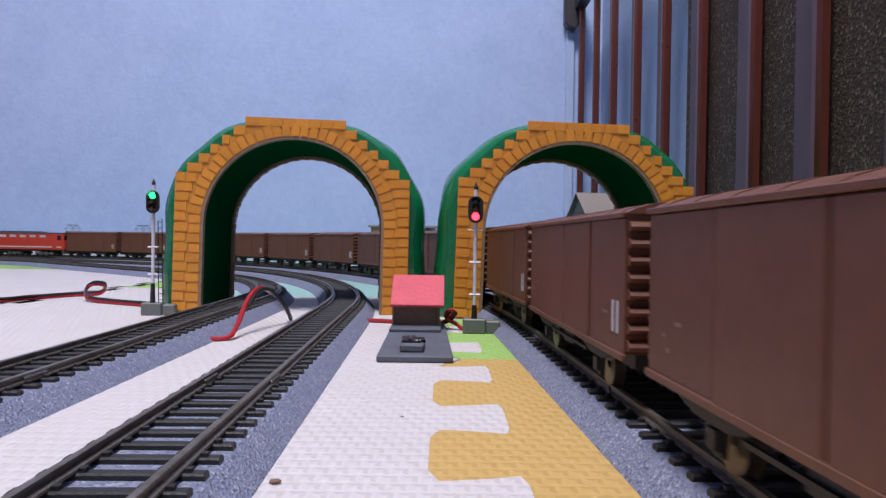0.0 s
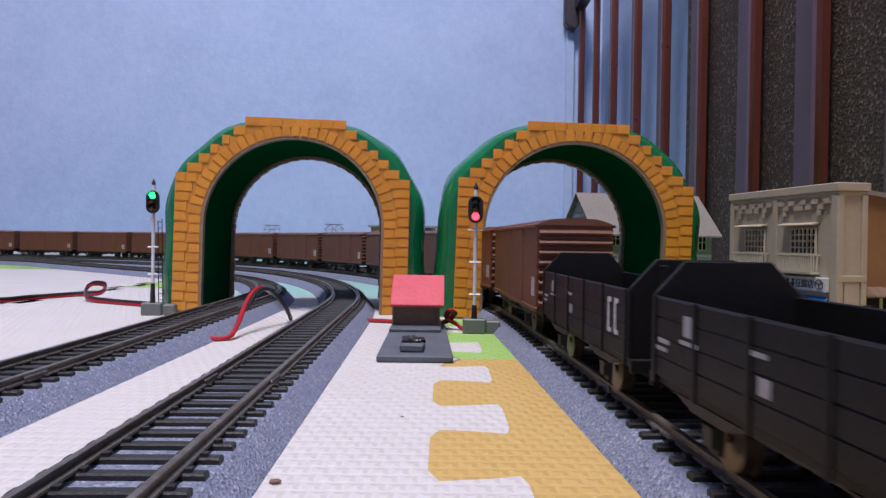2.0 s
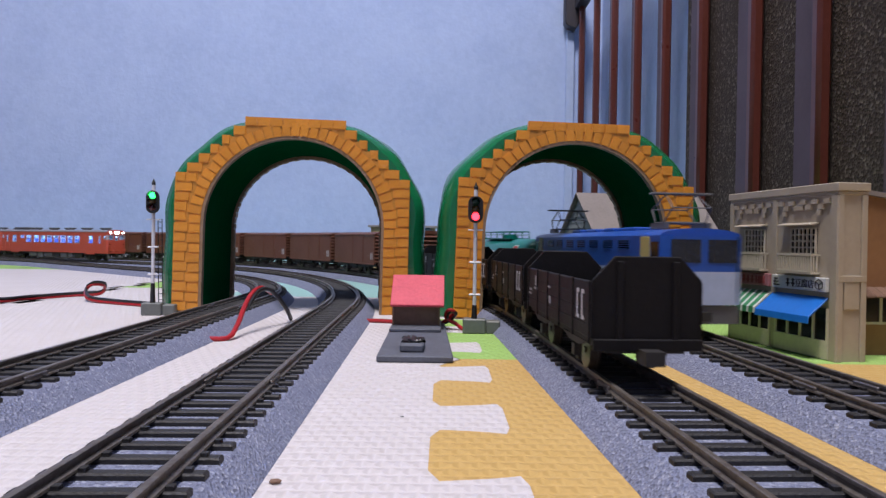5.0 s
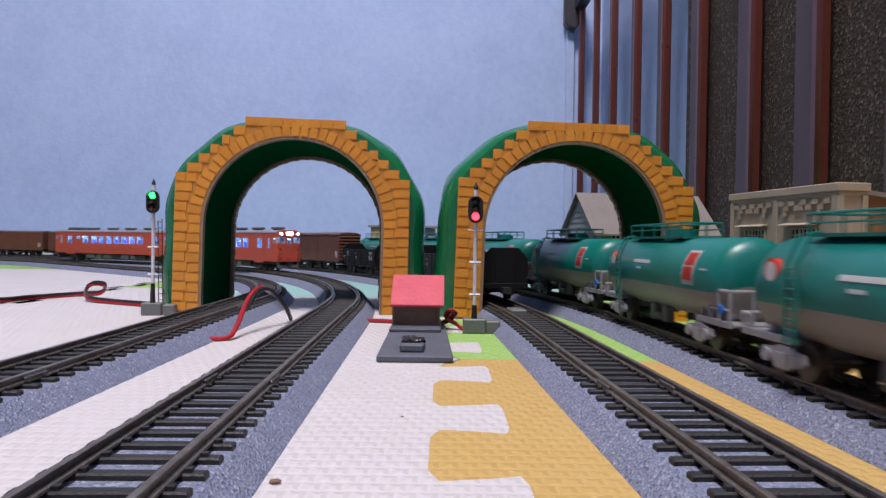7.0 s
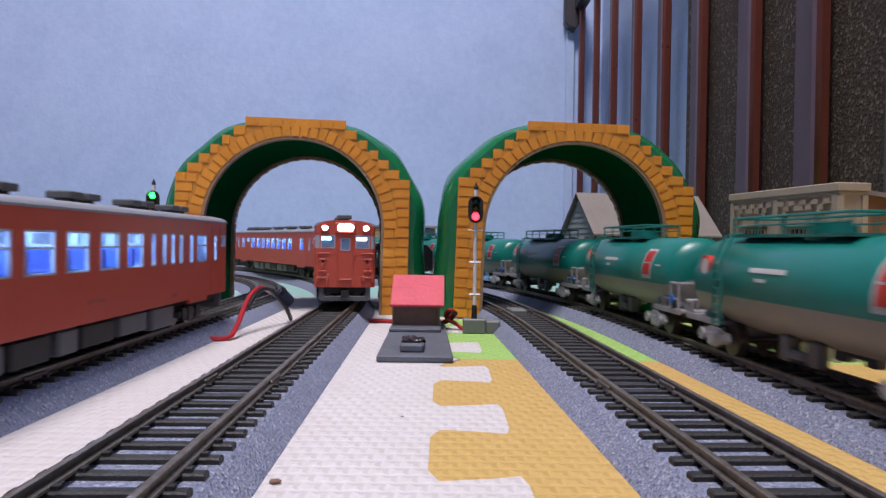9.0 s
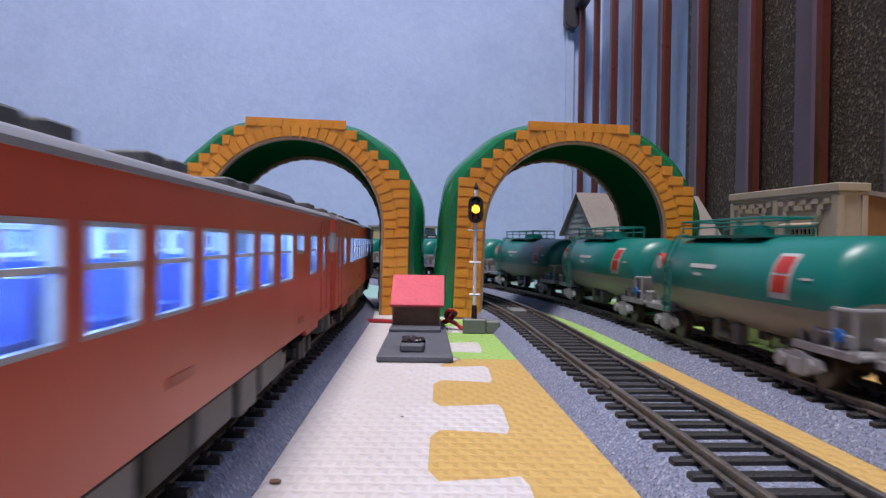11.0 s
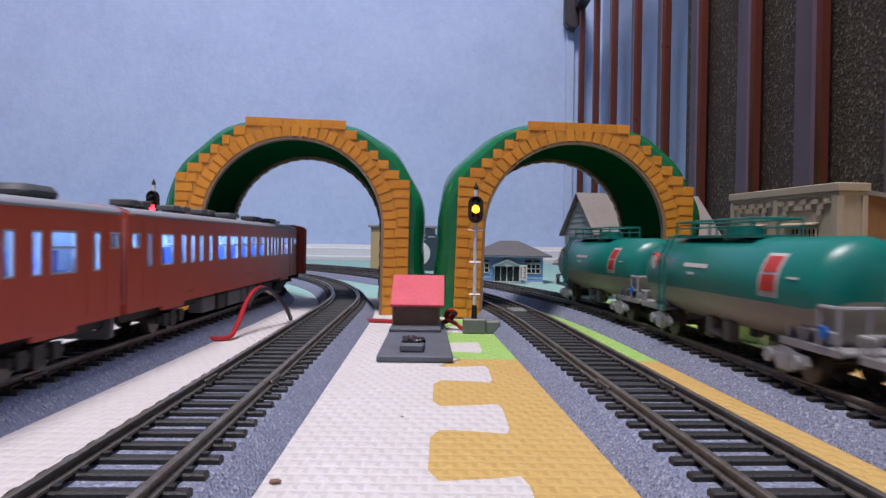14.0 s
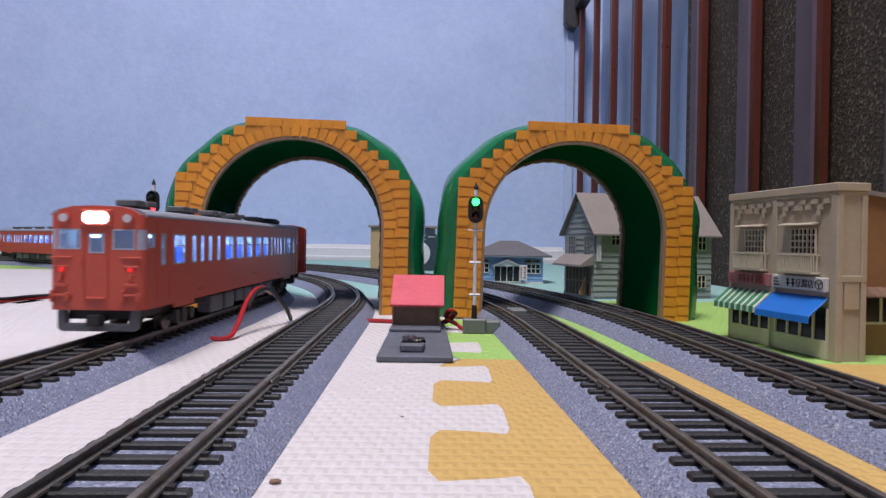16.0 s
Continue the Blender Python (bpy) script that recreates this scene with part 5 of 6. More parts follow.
def build_boxcar(length=111.5):
    t = thing("boxcar", "brown corrugated-end model freight boxcar with sliding doors", "boxcar", "brown freight boxcars")
    L2, W2, Z0, ZE = length / 2, 13.8, 11.5, 41.2
    bm = bmesh.new()
    box(bm, -W2 + 0.3, W2 - 0.3, -L2 + 1.0, L2 - 1.0, Z0, ZE)
    part("body", bm, BOX_BROWN, t)
    for s in (-1, 1):
        for k in range(4):
            y0, y1 = -L2 + 0.6 + k * (length - 1.2) / 4, -L2 + 0.6 + (k + 1) * (length - 1.2) / 4
            bm = bmesh.new()
            d = 0.55 if k in (1, 2) else 0.15
            box(bm, *sorted((s * (W2 - 0.35), s * (W2 + d))), y0 + 0.35, y1 - 0.35, Z0 - 0.6, ZE - 0.8)
            part("side_door", bm, BOX_BROWN, t, bevel=0.3)
        bm = bmesh.new()
        box(bm, *sorted((s * (W2 - 0.3), s * (W2 + 0.7))), -L2 + 0.4, L2 - 0.4, Z0 - 1.4, Z0 + 0.1)
        box(bm, *sorted((s * (W2 - 0.3), s * (W2 + 0.9))), -L2 + 0.4, L2 - 0.4, ZE - 0.7, ZE + 0.4)
        part("door_rail", bm, BOX_BROWN, t, bevel=0.2)
        # number bars
        xs = s * (W2 + 0.16)
        for yb in (-L2 + 8.6, -L2 + 5.4):
            bm = bmesh.new()
            box(bm, *sorted((xs, xs + s * 0.12)), yb - 0.75, yb + 0.75, 15.5, 22.5)
            part("marking_bar", bm, SILVER, t, "pale grey marking bar")
        for y0, y1, z0 in ((L2 - 16, L2 - 13.4, 21.0), (L2 - 9, L2 - 8, 18.5), (L2 - 11, L2 - 9.8, 16.0), (-L2 + 13, -L2 + 17, 19.0)):
            bm = bmesh.new()
            box(bm, *sorted((xs, xs + s * 0.1)), y0, y1, z0, z0 + 0.7)
            part("marking_fleck", bm, MARK_DULL, t)
    bm = bmesh.new()
    prof = [(-W2 - 0.6, ZE), (-W2 + 2, ZE + 1.2), (-8, ZE + 2.3), (0, ZE + 2.7), (8, ZE + 2.3), (W2 - 2, ZE + 1.2), (W2 + 0.6, ZE)]
    extrude(bm, prof, "y", -L2 + 0.2, L2 - 0.2)
    part("roof", bm, BOX_BROWN, t, smooth=True)
    bm = bmesh.new()
    for k in range(9):
        y = -L2 + 6 + k * (length - 12) / 8
        extrude(bm, [(u, z + 0.15) for u, z in prof], "y", y - 0.4, y + 0.4)
    part("roof_rib", bm, BOX_BROWN, t)
    for e in (-1, 1):
        for k in range(8):
            z = Z0 + 0.6 + k * 3.6
            bm = bmesh.new()
            ya = e * (L2 - 1.0)
            extrude(bm, [(ya, z), (ya + e * 1.6, z + 0.5), (ya + e * 2.1, z + 1.2), (ya + e * 1.6, z + 1.9), (ya, z + 2.5)], "x", -W2 + 0.5, W2 - 0.5)
            part("corrugation", bm, BOX_BROWN, t)
        bm = bmesh.new()
        box(bm, -2, 2, *sorted((e * (L2 - 4), e * (L2 + 6.2))), 5.5, 9)
        part("coupler", bm, DARK_FRAME, t)
    bm = bmesh.new()
    box(bm, -11, 11, -L2 + 2, L2 - 2, 8.2, 11.2)
    part("underframe", bm, DARK_FRAME, t)
    for y in (-length * 0.27, length * 0.27):
        side_frame_axle(t, y, DARK_FRAME)
    for s in (-1, 1):
        bm = bmesh.new()
        box(bm, s * 12 - 0.6, s * 12 + 0.6, -6, 6, 6.2, 12.8)
        part("brake_gear", bm, DARK_FRAME, t)
        bm = bmesh.new()
        box(bm, s * 12.9 - 0.4, s * 12.9 + 0.4, -22, 20, 7.4, 8.2)
        part("brake_lever", bm, DARK_FRAME, t)
    return t


def build_gondola(length=92.0):
    t = thing("gondola_wagon", "black open model coal wagon with raised angled ends", "gondola wagon", "black coal wagons")
    L2, W2, Z0, ZS = length / 2, 13.8, 11.0, 25.4
    for s in (-1, 1):
        bm = bmesh.new()
        box(bm, *sorted((s * (W2 - 1.0), s * W2)), -L2 + 1, L2 - 1, Z0, ZS)
        part("side", bm, GONDOLA, t, bevel=0.2)
        for k in range(4):
            z = Z0 + 0.2 + k * 3.55
            bm = bmesh.new()
            box(bm, *sorted((s * (W2 - 0.1), s * (W2 + 0.25))), -L2 + 1.2, L2 - 1.2, z, z + 3.4)
            part("plank", bm, GONDOLA, t, bevel=0.15)
        for k in range(6):
            y = -L2 + 3 + k * (length - 6) / 5
            bm = bmesh.new()
            box(bm, *sorted((s * W2, s * (W2 + 0.6))), y - 0.7, y + 0.7, Z0 - 1.2, ZS + 0.2)
            part("stanchion", bm, GONDOLA, t, bevel=0.15)
        xs = s * (W2 + 0.3)
        for k, yb in enumerate((-L2 + 13.5, -L2 + 8.6)):
            bm = bmesh.new()
            o = [(yb + 2.0, 15.2), (yb + 2.0, 23.0), (yb - 0.6, 23.0), (yb - 0.6, 22.0), (yb + 0.9, 22.0), (yb + 0.9, 16.2), (yb - 0.6, 16.2), (yb - 0.6, 15.2)]
            extrude(bm, o, "x", *sorted((xs, xs + s * 0.12)))
            part("marking_bracket", bm, SILVER, t, "white painted bracket mark")
        for y0, y1, z0, z1 in ((L2 - 20, L2 - 16, 19.8, 23.2), (L2 - 21.5, L2 - 14.5, 18.4, 19.1), (L2 - 10, L2 - 5, 17.4, 18.2), (L2 - 9, L2 - 4, 16.0, 16.7), (4, 8, 20.4, 21.1), (3, 6, 15.6, 18.0)):
            bm = bmesh.new()
            box(bm, *sorted((xs, xs + s * 0.1)), y0, y1, z0, z1)
            part("marking_bar", bm, MARK_GREY, t)
    for e in (-1, 1):
        bm = bmesh.new()
        extrude(bm, [(-W2, Z0), (W2, Z0), (W2, ZS + 0.4), (W2 - 5.6, 31.8), (-W2 + 5.6, 31.8), (-W2, ZS + 0.4)], "y", *sorted((e * (L2 - 2.2), e * (L2 - 1.0))))
        part("end_board", bm, GONDOLA, t, "raised trapezoid end board", bevel=0.2)
        bm = bmesh.new()
        for x in (-7, 7):
            box(bm, x - 0.8, x + 0.8, *sorted((e * (L2 - 1.0), e * L2)), Z0, 30.6)
        box(bm, -W2, W2, *sorted((e * (L2 - 1.0), e * (L2 + 0.3))), Z0 - 2.6, Z0 + 0.3)
        part("end_rib", bm, GONDOLA, t, bevel=0.2)
        bm = bmesh.new()
        box(bm, -2.4, 2.4, *sorted((e * (L2 - 2), e * (L2 + 5.4))), 5.5, 9)
        part("coupler", bm, DARK_FRAME, t)
    bm = bmesh.new()
    box(bm, -W2 + 1, W2 - 1, -L2 + 2, L2 - 2, Z0 - 1.5, Z0 + 0.5)
    part("floor_plate", bm, GONDOLA, t)
    bm = bmesh.new()
    box(bm, -10, 10, -L2 + 2, L2 - 2, 7.5, 9.6)
    part("underframe", bm, DARK_FRAME, t)
    for y in (-length * 0.25, length * 0.25):
        side_frame_axle(t, y, DARK_FRAME)
    return t


def build_tank(label, cover, length=136.0):
    """A cylindrical tank in two halves of colour on a silver frame, with dome, walkway, rails and ladders."""
    t = thing("tank_wagon", label, "tank wagon", "green tank wagons")
    L2, R, ZC = length / 2 - 4.5, 14.7, 23.0
    def shell(a0, a1, y0, y1, r=R, dished=True):
        bm = bmesh.new()
        n, st = 20, []
        cap = [(0.0, 1.0)] if not dished else [(-5.5, 0.35), (-4.6, 0.66), (-2.8, 0.88), (0.0, 1.0)]
        ys = [(y0 + d if dished else y0, k) for d, k in cap] + [(y1 - d if dished else y1, k) for d, k in cap[::-1]]
        rings = []
        for y, k in ys:
            rings.append([(r * k * math.cos(a0 + (a1 - a0) * i / n), y, ZC + r * k * math.sin(a0 + (a1 - a0) * i / n)) for i in range(n + 1)])
        rows = sweep(bm, rings, closed=False)
        if dished:
            bm.faces.new(rows[0])
            bm.faces.new(rows[-1][::-1])
        return bm
    lo = radians(-14)
    part("upper_tank", shell(lo, math.pi - lo, -L2 - 3.0, L2 - 18.0), cover, t, "green upper half of the tank", smooth=True)
    part("lower_tank", shell(math.pi - lo, 2 * math.pi + lo, -L2 - 3.0, L2 - 18.0), TANK_GREY, t, "warm grey lower half of the tank", smooth=True)
    # belly pan
    bm = bmesh.new()
    extrude(bm, [(-L2 + 18, 14.0), (-18, 9.2), (18, 9.2), (L2 - 18, 14.0)], "x", -7, 7)
    part("belly", bm, TANK_GREY, t, bevel=1.5)
    # walkway and rails
    bm = bmesh.new()
    box(bm, -8, 8, -52, 6, 37.4, 38.3)
    part("walkway", bm, cover, t, "green top walkway")
    bm = bmesh.new()
    tube(bm, (0, -14, 36.5), (0, -14, 40.4), 6.5, 20)
    tube(bm, (0, -14, 40.4), (0, -14, 41.4), 5.0, 16)
    part("dome", bm, cover, t, smooth=True)
    bm = bmesh.new()
    for s in (-1, 1):
        for y in (-52, -38, -23, -8, 6):
            tube(bm, (s * 8, y, 38.2), (s * 8, y, 43.4), 0.4, 6)
        tube(bm, (s * 8, -52, 43.4), (s * 8, 6, 43.4), 0.4, 6)
        tube(bm, (s * 8, -52, 41.0), (s * 8, 6, 41.0), 0.3, 6)
    for y in (-52, 6):
        tube(bm, (-8, y, 43.4), (8, y, 43.4), 0.4, 6)
    part("hand_rail", bm, cover, t, "thin green hand rails")
    # strap and ladder near one end
    bm = bmesh.new()
    for s in (-1, 1):
        for d in (-2.4, 2.4):
            pts = [(s * 12.0, 38.0), (s * 15.7, 30.0), (s * 15.9, 10.0)]
            for (x0, z0), (x1, z1) in zip(pts, pts[1:]):
                tube(bm, (x0, -L2 + 17 + d, z0), (x1, -L2 + 17 + d, z1), 0.42, 6)
        for k in range(8):
            z = 11 + k * 2.6
            tube(bm, (s * 15.8, -L2 + 14.6, z), (s * 15.8, -L2 + 19.4, z), 0.3, 6)
        tube(bm, (s * 8, -L2 + 17, 38.6), (s * 12.2, -L2 + 17, 38.0), 0.4, 6)
    part("ladder", bm, cover, t, "green side ladder")
    # markings
    for s in (-1, 1):
        def patch(y0, y1, z0, z1, material, name, lift=0.15):
            bm = bmesh.new()
            rows = []
            for i in range(7):
                z = z0 + (z1 - z0) * i / 6
                x = s * (math.sqrt(max((R + lift) ** 2 - (z - ZC) ** 2, 0.1)))
                rows.append([(x, y0, z), (x, y1, z)])
            sweep(bm, rows, closed=False)
            got = bmesh.ops.solidify(bm, geom=bm.faces[:], thickness=0.08)
            return part(name, bm, material, t)
        patch(23, 33, 21.0, 33.0, LABEL_WHITE, "placard", 0.25)
        patch(24.2, 31.8, 27.8, 32.2, LABEL_RED, "red_square", 0.4)
        patch(24.2, 31.8, 22.6, 27.2, LABEL_RED, "red_square", 0.4)
        patch(-30, -11, 27.2, 28.6, LABEL_WHITE, "lettering_bar", 0.2)
        patch(-26, -20, 24.6, 25.6, LABEL_WHITE, "lettering_bar", 0.2)
        patch(37, 42, 26.4, 27.0, LABEL_WHITE, "lettering_bar", 0.2)
    for s in (-1, 1):
        bm = bmesh.new()
        tube(bm, (s * 12.0, -L2 + 4.5, 28.0), (s * 14.3, -L2 + 4.5, 28.0), 3.6, 20)
        p = part("round_plate", bm, LABEL_RED, t, "round red plate")
        bm = bmesh.new()
        tube(bm, (s * 14.25, -L2 + 4.5, 28.0), (s * 14.45, -L2 + 4.5, 28.0), 2.7, 20)
        part("plate_centre", bm, LABEL_WHITE, p)
    # silver end platforms, frame, bogies: the frame reaches further back than the tank
    back = -11.0
    for e in (-1, 1):
        end = e * L2 + back
        bm = bmesh.new()
        y0, y1 = sorted((end - e * 22, end + e * 3.5))
        box(bm, -11.5, 11.5, y0, y1, 9.2, 10.4)
        for s in (-1, 1):
            box(bm, *sorted((s * 11.5, s * 12.6)), y0, y1, 8.8, 11.0)
            for k in (12, 20):
                box(bm, *sorted((s * 9.0, s * 11.8)), *sorted((end - e * k, end - e * (k - 1.4))), 10.4, 15.4)
        part("end_frame", bm, FRAME_SILVER, t, "silver grey end frame and saddle", bevel=0.3)
        run, top = (15.0, 20.5) if e > 0 else (5.0, 15.0)
        ya = end + e * 3.0
        for s in (-1, 1):
            bm = bmesh.new()
            for y in (ya, ya - e * run / 2, ya - e * run):
                tube(bm, (s * 12.4, y, 10.5), (s * 12.4, y, top + 0.3), 0.5, 6)
            tube(bm, (s * 12.4, ya + e * 0.3, top), (s * 12.4, ya - e * run, top), 0.5, 6)
            tube(bm, (s * 12.4, ya, 14.5), (s * 12.4, ya - e * run, 14.5), 0.4, 6)
            part("side_railing", bm, FRAME_SILVER, t, "silver platform railing", smooth=True)
        bm = bmesh.new()
        tube(bm, (-12.4, ya, top), (12.4, ya, top), 0.5, 6)
        tube(bm, (-5, ya, 10.5), (-5, ya, top), 0.4, 6)
        tube(bm, (5, ya, 10.5), (5, ya, top), 0.4, 6)
        part("end_railing", bm, FRAME_SILVER, t, "silver end railing", smooth=True)
        if e > 0:
            bm = bmesh.new()
            tube(bm, (-9.5, end - 6, 12.6), (9.5, end - 6, 12.6), 2.0, 14)
            part("brake_cylinder", bm, FRAME_SILVER, t, "silver brake cylinder on the platform", smooth=True)
        tank_bogie(t, end - e * 19.0)
        bm = bmesh.new()
        box(bm, -2, 2, *sorted((end + e * 1, end + e * 6.4)), 5.5, 9)
        part("coupler", bm, DARK_FRAME, t)
    bm = bmesh.new()
    for s in (-1, 1):
        box(bm, *sorted((s * 6, s * 9.5)), -22, -17, 3.5, 10.5)
        box(bm, *sorted((s * 6, s * 9.5)), -9, -4, 3.8, 10.5)
        tube(bm, (s * 9, -17, 6), (s * 9, -9, 6), 1.4, 8)
    part("valve_box", bm, GREY_FRAME, t, bevel=1.2)
    for s in (-1, 1):
        bm = bmesh.new()
        tube(bm, (s * 13.0, L2 + back - 1.5, 14.5), (s * 13.7, L2 + back - 1.5, 14.5), 1.6, 14)
        part("hand_wheel", bm, AWN_BLUE, t, "small blue hand wheel")
    return t


def pantograph(t, y, z):
    bm = bmesh.new()
    for s in (-1, 1):
        for e in (-1, 1):
            tube(bm, (s * 9, y + e * 4, z), (s * 8, y + e * 10, z + 6), 0.35, 6)
            tube(bm, (s * 8, y + e * 10, z + 6), (s * 6.5, y, z + 12), 0.35, 6)
    for e in (-1, 1):
        tube(bm, (-9, y + e * 4, z), (9, y + e * 4, z), 0.5, 6)
        tube(bm, (-8, y + e * 10, z + 6), (8, y + e * 10, z + 6), 0.3, 6)
        tube(bm, (-13, y + e * 1.6, z + 12.2), (13, y + e * 1.6, z + 12.2), 0.5, 6)
    for s in (-1, 1):
        box(bm, s * 9 - 1, s * 9 + 1, y - 7, y + 7, z - 2.5, z)
    part("pantograph", bm, GREY_FRAME, t, "grey folding pantograph")


def build_loco(name, label, upper, lower, stripe, roof, length=204.0, pantos=True, trim=True):
    t = thing(name, label, "locomotive")
    L2, W2, Z0, ZM, ZE = length / 2, 16.8, 11.5, 24.5, 38.5
    for m, z0, z1, nm in ((lower, Z0, ZM, "lower_body"), (upper, ZM, ZE, "upper_body")):
        bm = bmesh.new()
        extrude(bm, [(-W2, -L2 + 3), (-W2 + 4, -L2), (W2 - 4, -L2), (W2, -L2 + 3), (W2, L2 - 3), (W2 - 4, L2), (-W2 + 4, L2), (-W2, L2 - 3)], "z", z0, z1)
        part(nm, bm, m, t)
    bm = bmesh.new()
    extrude(bm, [(-W2 - 0.15, -L2 + 3), (W2 + 0.15, -L2 + 3), (W2 + 0.15, L2 - 3), (-W2 - 0.15, L2 - 3)], "z", Z0 + 3.5, Z0 + 5.5)
    part("stripe", bm, stripe, t)
    bm = bmesh.new()
    prof = [(-W2, ZE)] + [(-W2 * math.cos(math.pi * i / 10), ZE + 3.0 * math.sin(math.pi * i / 10)) for i in range(1, 10)] + [(W2, ZE)]
    extrude(bm, prof, "y", -L2 + 3, L2 - 3)
    part("roof", bm, roof, t, smooth=True)
    bm = bmesh.new()
    for y in (-40, -14, 14, 40):
        box(bm, -7, 7, y - 8, y + 8, ZE + 2.4, ZE + 4.4)
    part("roof_box", bm, roof, t, bevel=0.6)
    for s in (-1, 1):
        for yc in [(-3 + k) * length * 0.1 for k in range(7)]:
            bm = bmesh.new()
            box(bm, *sorted((s * (W2 - 0.2), s * (W2 + 0.25))), yc - 6, yc + 6, 32.5, 36.5)
            w = part("side_window", bm, DARK_GLASS if trim else LABEL_WHITE, t)
            bm = bmesh.new()
            for k in range(4):
                box(bm, *sorted((s * W2, s * (W2 + 0.4))), yc - 6, yc + 6, 32.6 + k, 32.9 + k)
            part("louvre", bm, stripe if trim else LABEL_WHITE, w)
        for e in (-1, 1):
            bm = bmesh.new()
            yc = e * (L2 - 17)
            box(bm, *sorted((s * (W2 - 0.2), s * (W2 + 0.35))), yc - 4.5, yc + 4.5, Z0 + 2, 38)
            part("cab_door", bm, LOCO_YELLOW if trim else upper, t, "pale yellow cab door" if trim else "", bevel=0.15)
            bm = bmesh.new()
            yc = e * (L2 - 7.5)
            box(bm, *sorted((s * (W2 - 0.2), s * (W2 + 0.3))), yc - 3.5, yc + 3.5, 28, 36)
            part("cab_side_window", bm, DARK_GLASS, t)
    for e in (-1, 1):
        bm = bmesh.new()
        for x in (-7.5, 7.5):
            box(bm, x - 6, x + 6, *sorted((e * (L2 - 0.2), e * (L2 + 0.3))), 28, 37)
        part("cab_window", bm, DARK_GLASS, t)
        bm = bmesh.new()
        extrude(bm, [(-15, 11), (-15, 4), (15, 4), (15, 11)], "y", *sorted((e * (L2 - 3), e * (L2 - 1))))
        part("pilot", bm, GREY_FRAME, t)
        bm = bmesh.new()
        box(bm, -2, 2, *sorted((e * (L2 - 2), e * (L2 + 3))), 5.5, 9)
        part("coupler", bm, DARK_FRAME, t)
    for y in (-length * 0.32, 0.0, length * 0.32):
        bogie(t, y, GREY_FRAME, 20.0, 12.5)
    bm = bmesh.new()
    box(bm, -11, 11, -L2 + 5, L2 - 5, 8.2, 11.6)
    part("underframe", bm, DARK_FRAME, t)
    if pantos:
        pantograph(t, -80, ZE + 5.4)
        pantograph(t, 80, ZE + 5.4)
    return t


# ---------------------------------------------------------------- trains and their running
def stand(line, s, length, forward=1):
    """The pose of a vehicle whose middle is at s on the line; forward -1: it runs towards smaller s."""
    a, b = line.at(s - length * 0.33), line.at(s + length * 0.33)
    x, y = (a[0] + b[0]) / 2, (a[1] + b[1]) / 2
    h = math.atan2(b[1] - a[1], b[0] - a[0]) - math.pi / 2 + (0 if forward > 0 else math.pi)
    return Matrix.Translation((x * MM, y * MM, RAIL * MM)) @ Matrix.Rotation(h, 4, "Z")


CARS = []      # (object, line, offset of its middle behind the train's head, length, forward, head position by time)


def head_a(t):
    return 1215.0 + 137.6 * (t - 9.0)


def head_b(t):
    return float(np.interp(t, [0.0, 4.0, 6.5, 7.5, 8.0, 9.0, 11.5, 13.0, 16.0], [3058.0, 2262.0, 1765.0, 1552.0, 1454.0, 1246.0, 772.0, 494.0, -70.0]))


def head_c(t):
    return 2575.0 + 112.5 * (t - 1.5)


def head_d(t):
    return 1087.0 - 206.0 - float(np.interp(t, [0, 1.5, 3.5, 6.3, 12.6, 14.5, 14.9, 15.5, 16.0], [-1455, -1100, -600, 0, 1203, 1546, 1631, 1773, 1890]))


tail_car = build_railcar("red-orange railcar with lit windows, lit headlight panel and grey roof vents", 1, PLAN_A, tail=True, unit=(L_CAR / 2 - 36, L_CAR / 2 - 19))
middle_car = build_railcar("red-orange railcar with lit windows and gangway ends", 2, PLAN_A, cab_front=False, cab_back=False)
lead_car = build_railcar("red-orange railcar with lit windows and a lit headlight", 3, PLAN_A, head=True)
express_car = build_railcar("red-orange railcar with lit windows, lit headlights and a long roof unit", 4, PLAN_B, head=True, unit=(-L_CAR / 2 + 16, -L_CAR / 2 + 60))
for k, car in enumerate((lead_car, middle_car, copy_thing(middle_car, pose(0, 0, 0)), tail_car)):
    CARS.append((car, LINE_A, 264.0 * (k + 0.5), L_CAR, 1, head_a))
for k, car in enumerate((express_car, copy_thing(express_car, pose(0, 0, 0)))):
    CARS.append((car, LINE_B, -264.0 * (k + 0.5), L_CAR, -1, head_b))

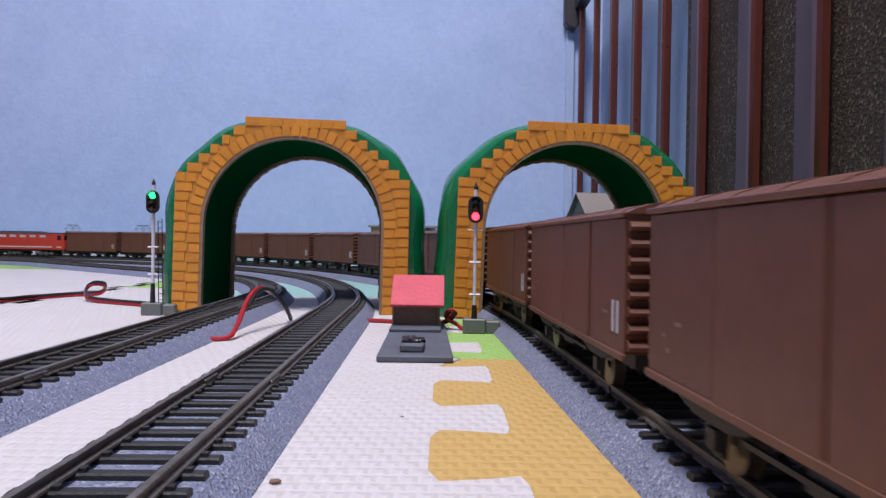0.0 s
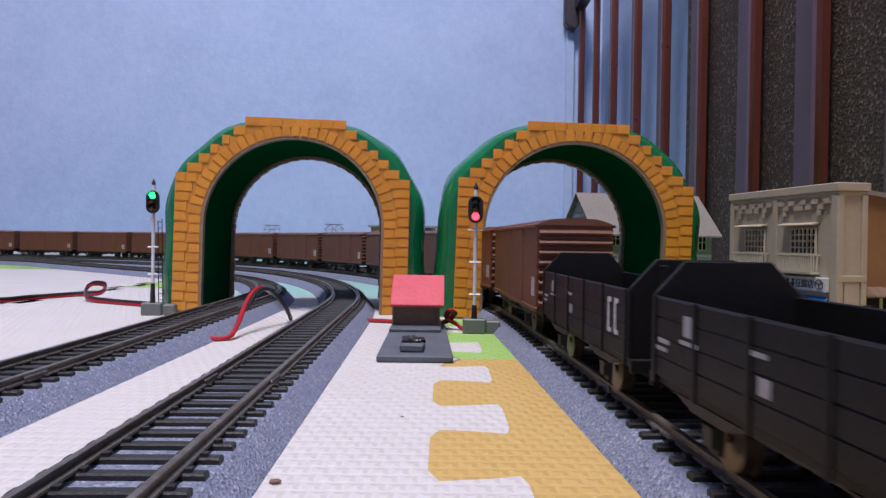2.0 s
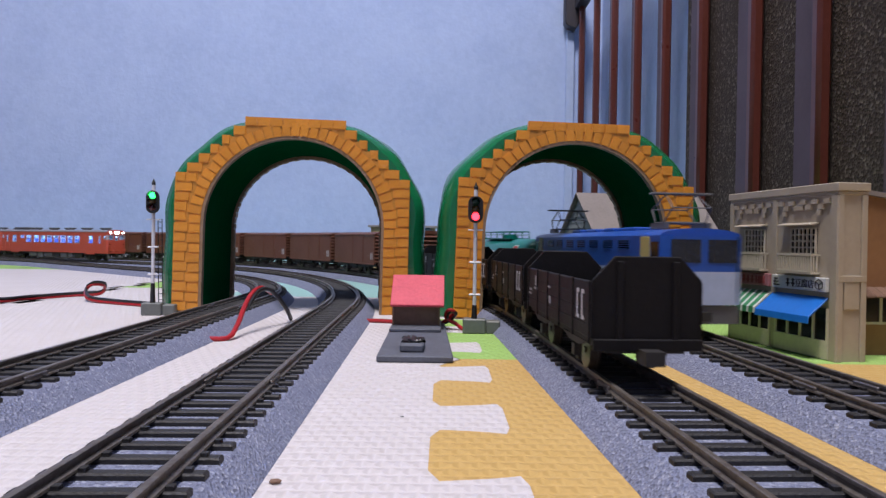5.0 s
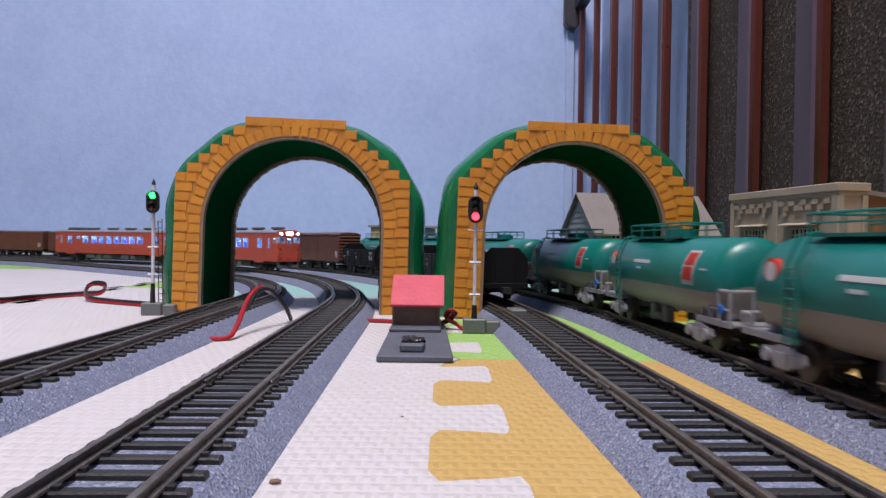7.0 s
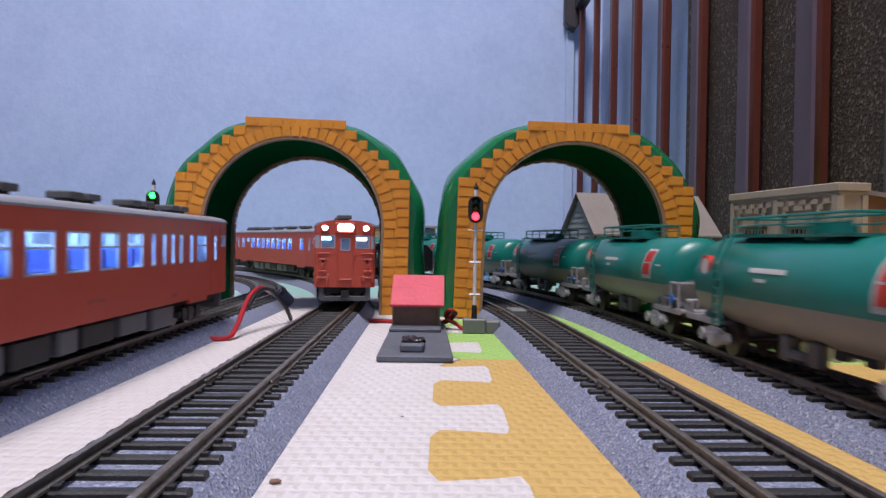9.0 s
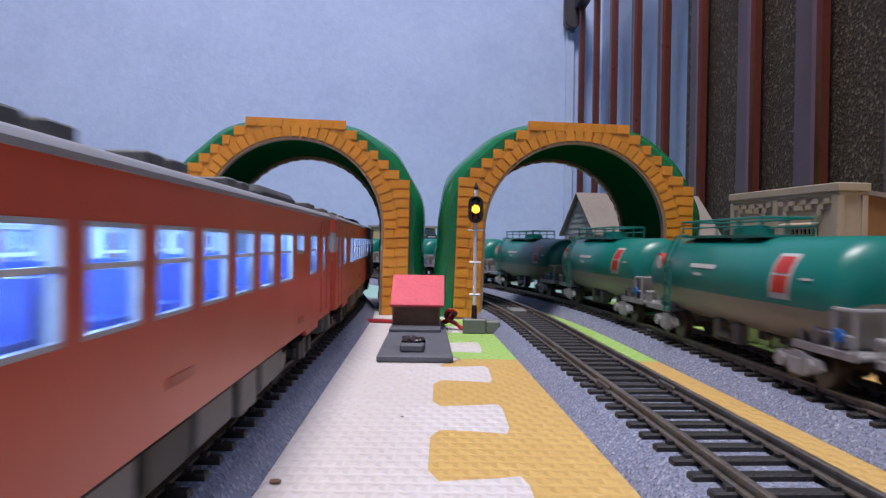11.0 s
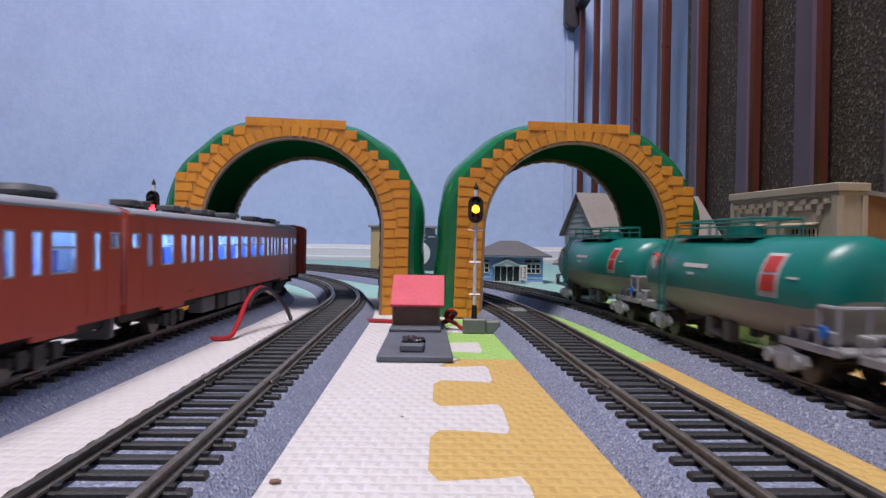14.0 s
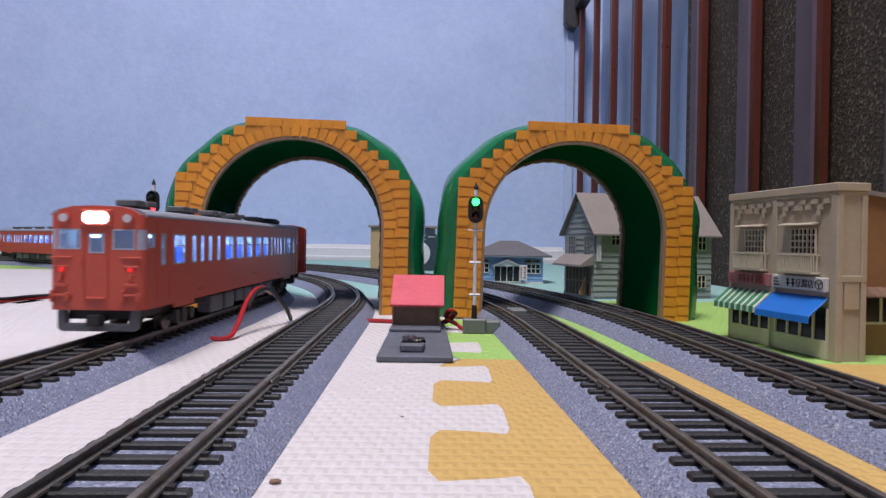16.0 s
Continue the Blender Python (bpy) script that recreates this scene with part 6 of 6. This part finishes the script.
red_loco = build_loco("diesel_locomotive", "bright red-orange model locomotive with white stripe hauling brown boxcars", LOCO_RED, LOCO_RED, LABEL_WHITE, ROOF_DARK, 200.0, pantos=False, trim=False)
CARS.append((red_loco, LINE_C, -103.0, 200, 1, head_c))
boxcar = build_boxcar()
for k in range(12):
    CARS.append((boxcar if k == 0 else copy_thing(boxcar, pose(0, 0, 0)), LINE_C, 124.5 * (k + 0.5), 111.5, 1, head_c))
gondola = build_gondola()
for k in range(4):
    CARS.append((gondola if k == 0 else copy_thing(gondola, pose(0, 0, 0)), LINE_C, 124.5 * 12 + 103.0 * (k + 0.5), 92, 1, head_c))

blue_loco = build_loco("electric_locomotive", "blue and pale cream model electric locomotive with pantographs hauling tank wagons", LOCO_BLUE, LOCO_CREAM, LOCO_BLUE, LOCO_BLUE, 202.0)
CARS.append((blue_loco, LINE_D, -103.0, 202, -1, head_d))
green_tank = build_tank("glossy green and grey model tank wagon with red placards", TANK_GREEN)
for k in range(12):
    CARS.append((green_tank if k == 0 else copy_thing(green_tank, pose(0, 0, 0)), LINE_D, -(206.0 + 141.0 * (k + 0.5)), 136, -1, head_d))


def motions():
    times = [round(0.4 * i, 2) for i in range(41)]
    for ob, line, offset, length, forward, head in CARS:
        walk(ob, [(t, stand(line, head(t) - offset, length, forward)) for t in times])
    # signal lamps: lit face to the front, or turned away
    def switch(lamp, lit_spans):
        base = lamp.location.copy()
        rows = []
        def row(t, angle):
            rows.append((t, Matrix.Translation(base) @ Matrix.Rotation(radians(angle), 4, "Z")))
        state = 0 if any(a <= 0.0 for a, b in lit_spans) else 180
        row(0.0, state)
        for when in sorted(set([a for a, b in lit_spans if a > 0] + [b for a, b in lit_spans if b < 16])):
            row(when - 0.1, state)
            other_state = 180 - state
            for k in (1, 2):
                row(when - 0.1 + 0.067 * k, state + (other_state - state) * k / 3)
            row(when + 0.1, other_state)
            state = other_state
        row(16.0, state)
        walk(lamp, rows)
    switch(LAMPS_L["green"], [(0.0, 10.2)])
    switch(LAMPS_L["yellow"], [])
    switch(LAMPS_L["red"], [(10.2, 16.0)])
    switch(LAMPS_R["green"], [(15.2, 16.0)])
    switch(LAMPS_R["yellow"], [(10.2, 15.2)])
    switch(LAMPS_R["red"], [(0.0, 10.2)])


motions()
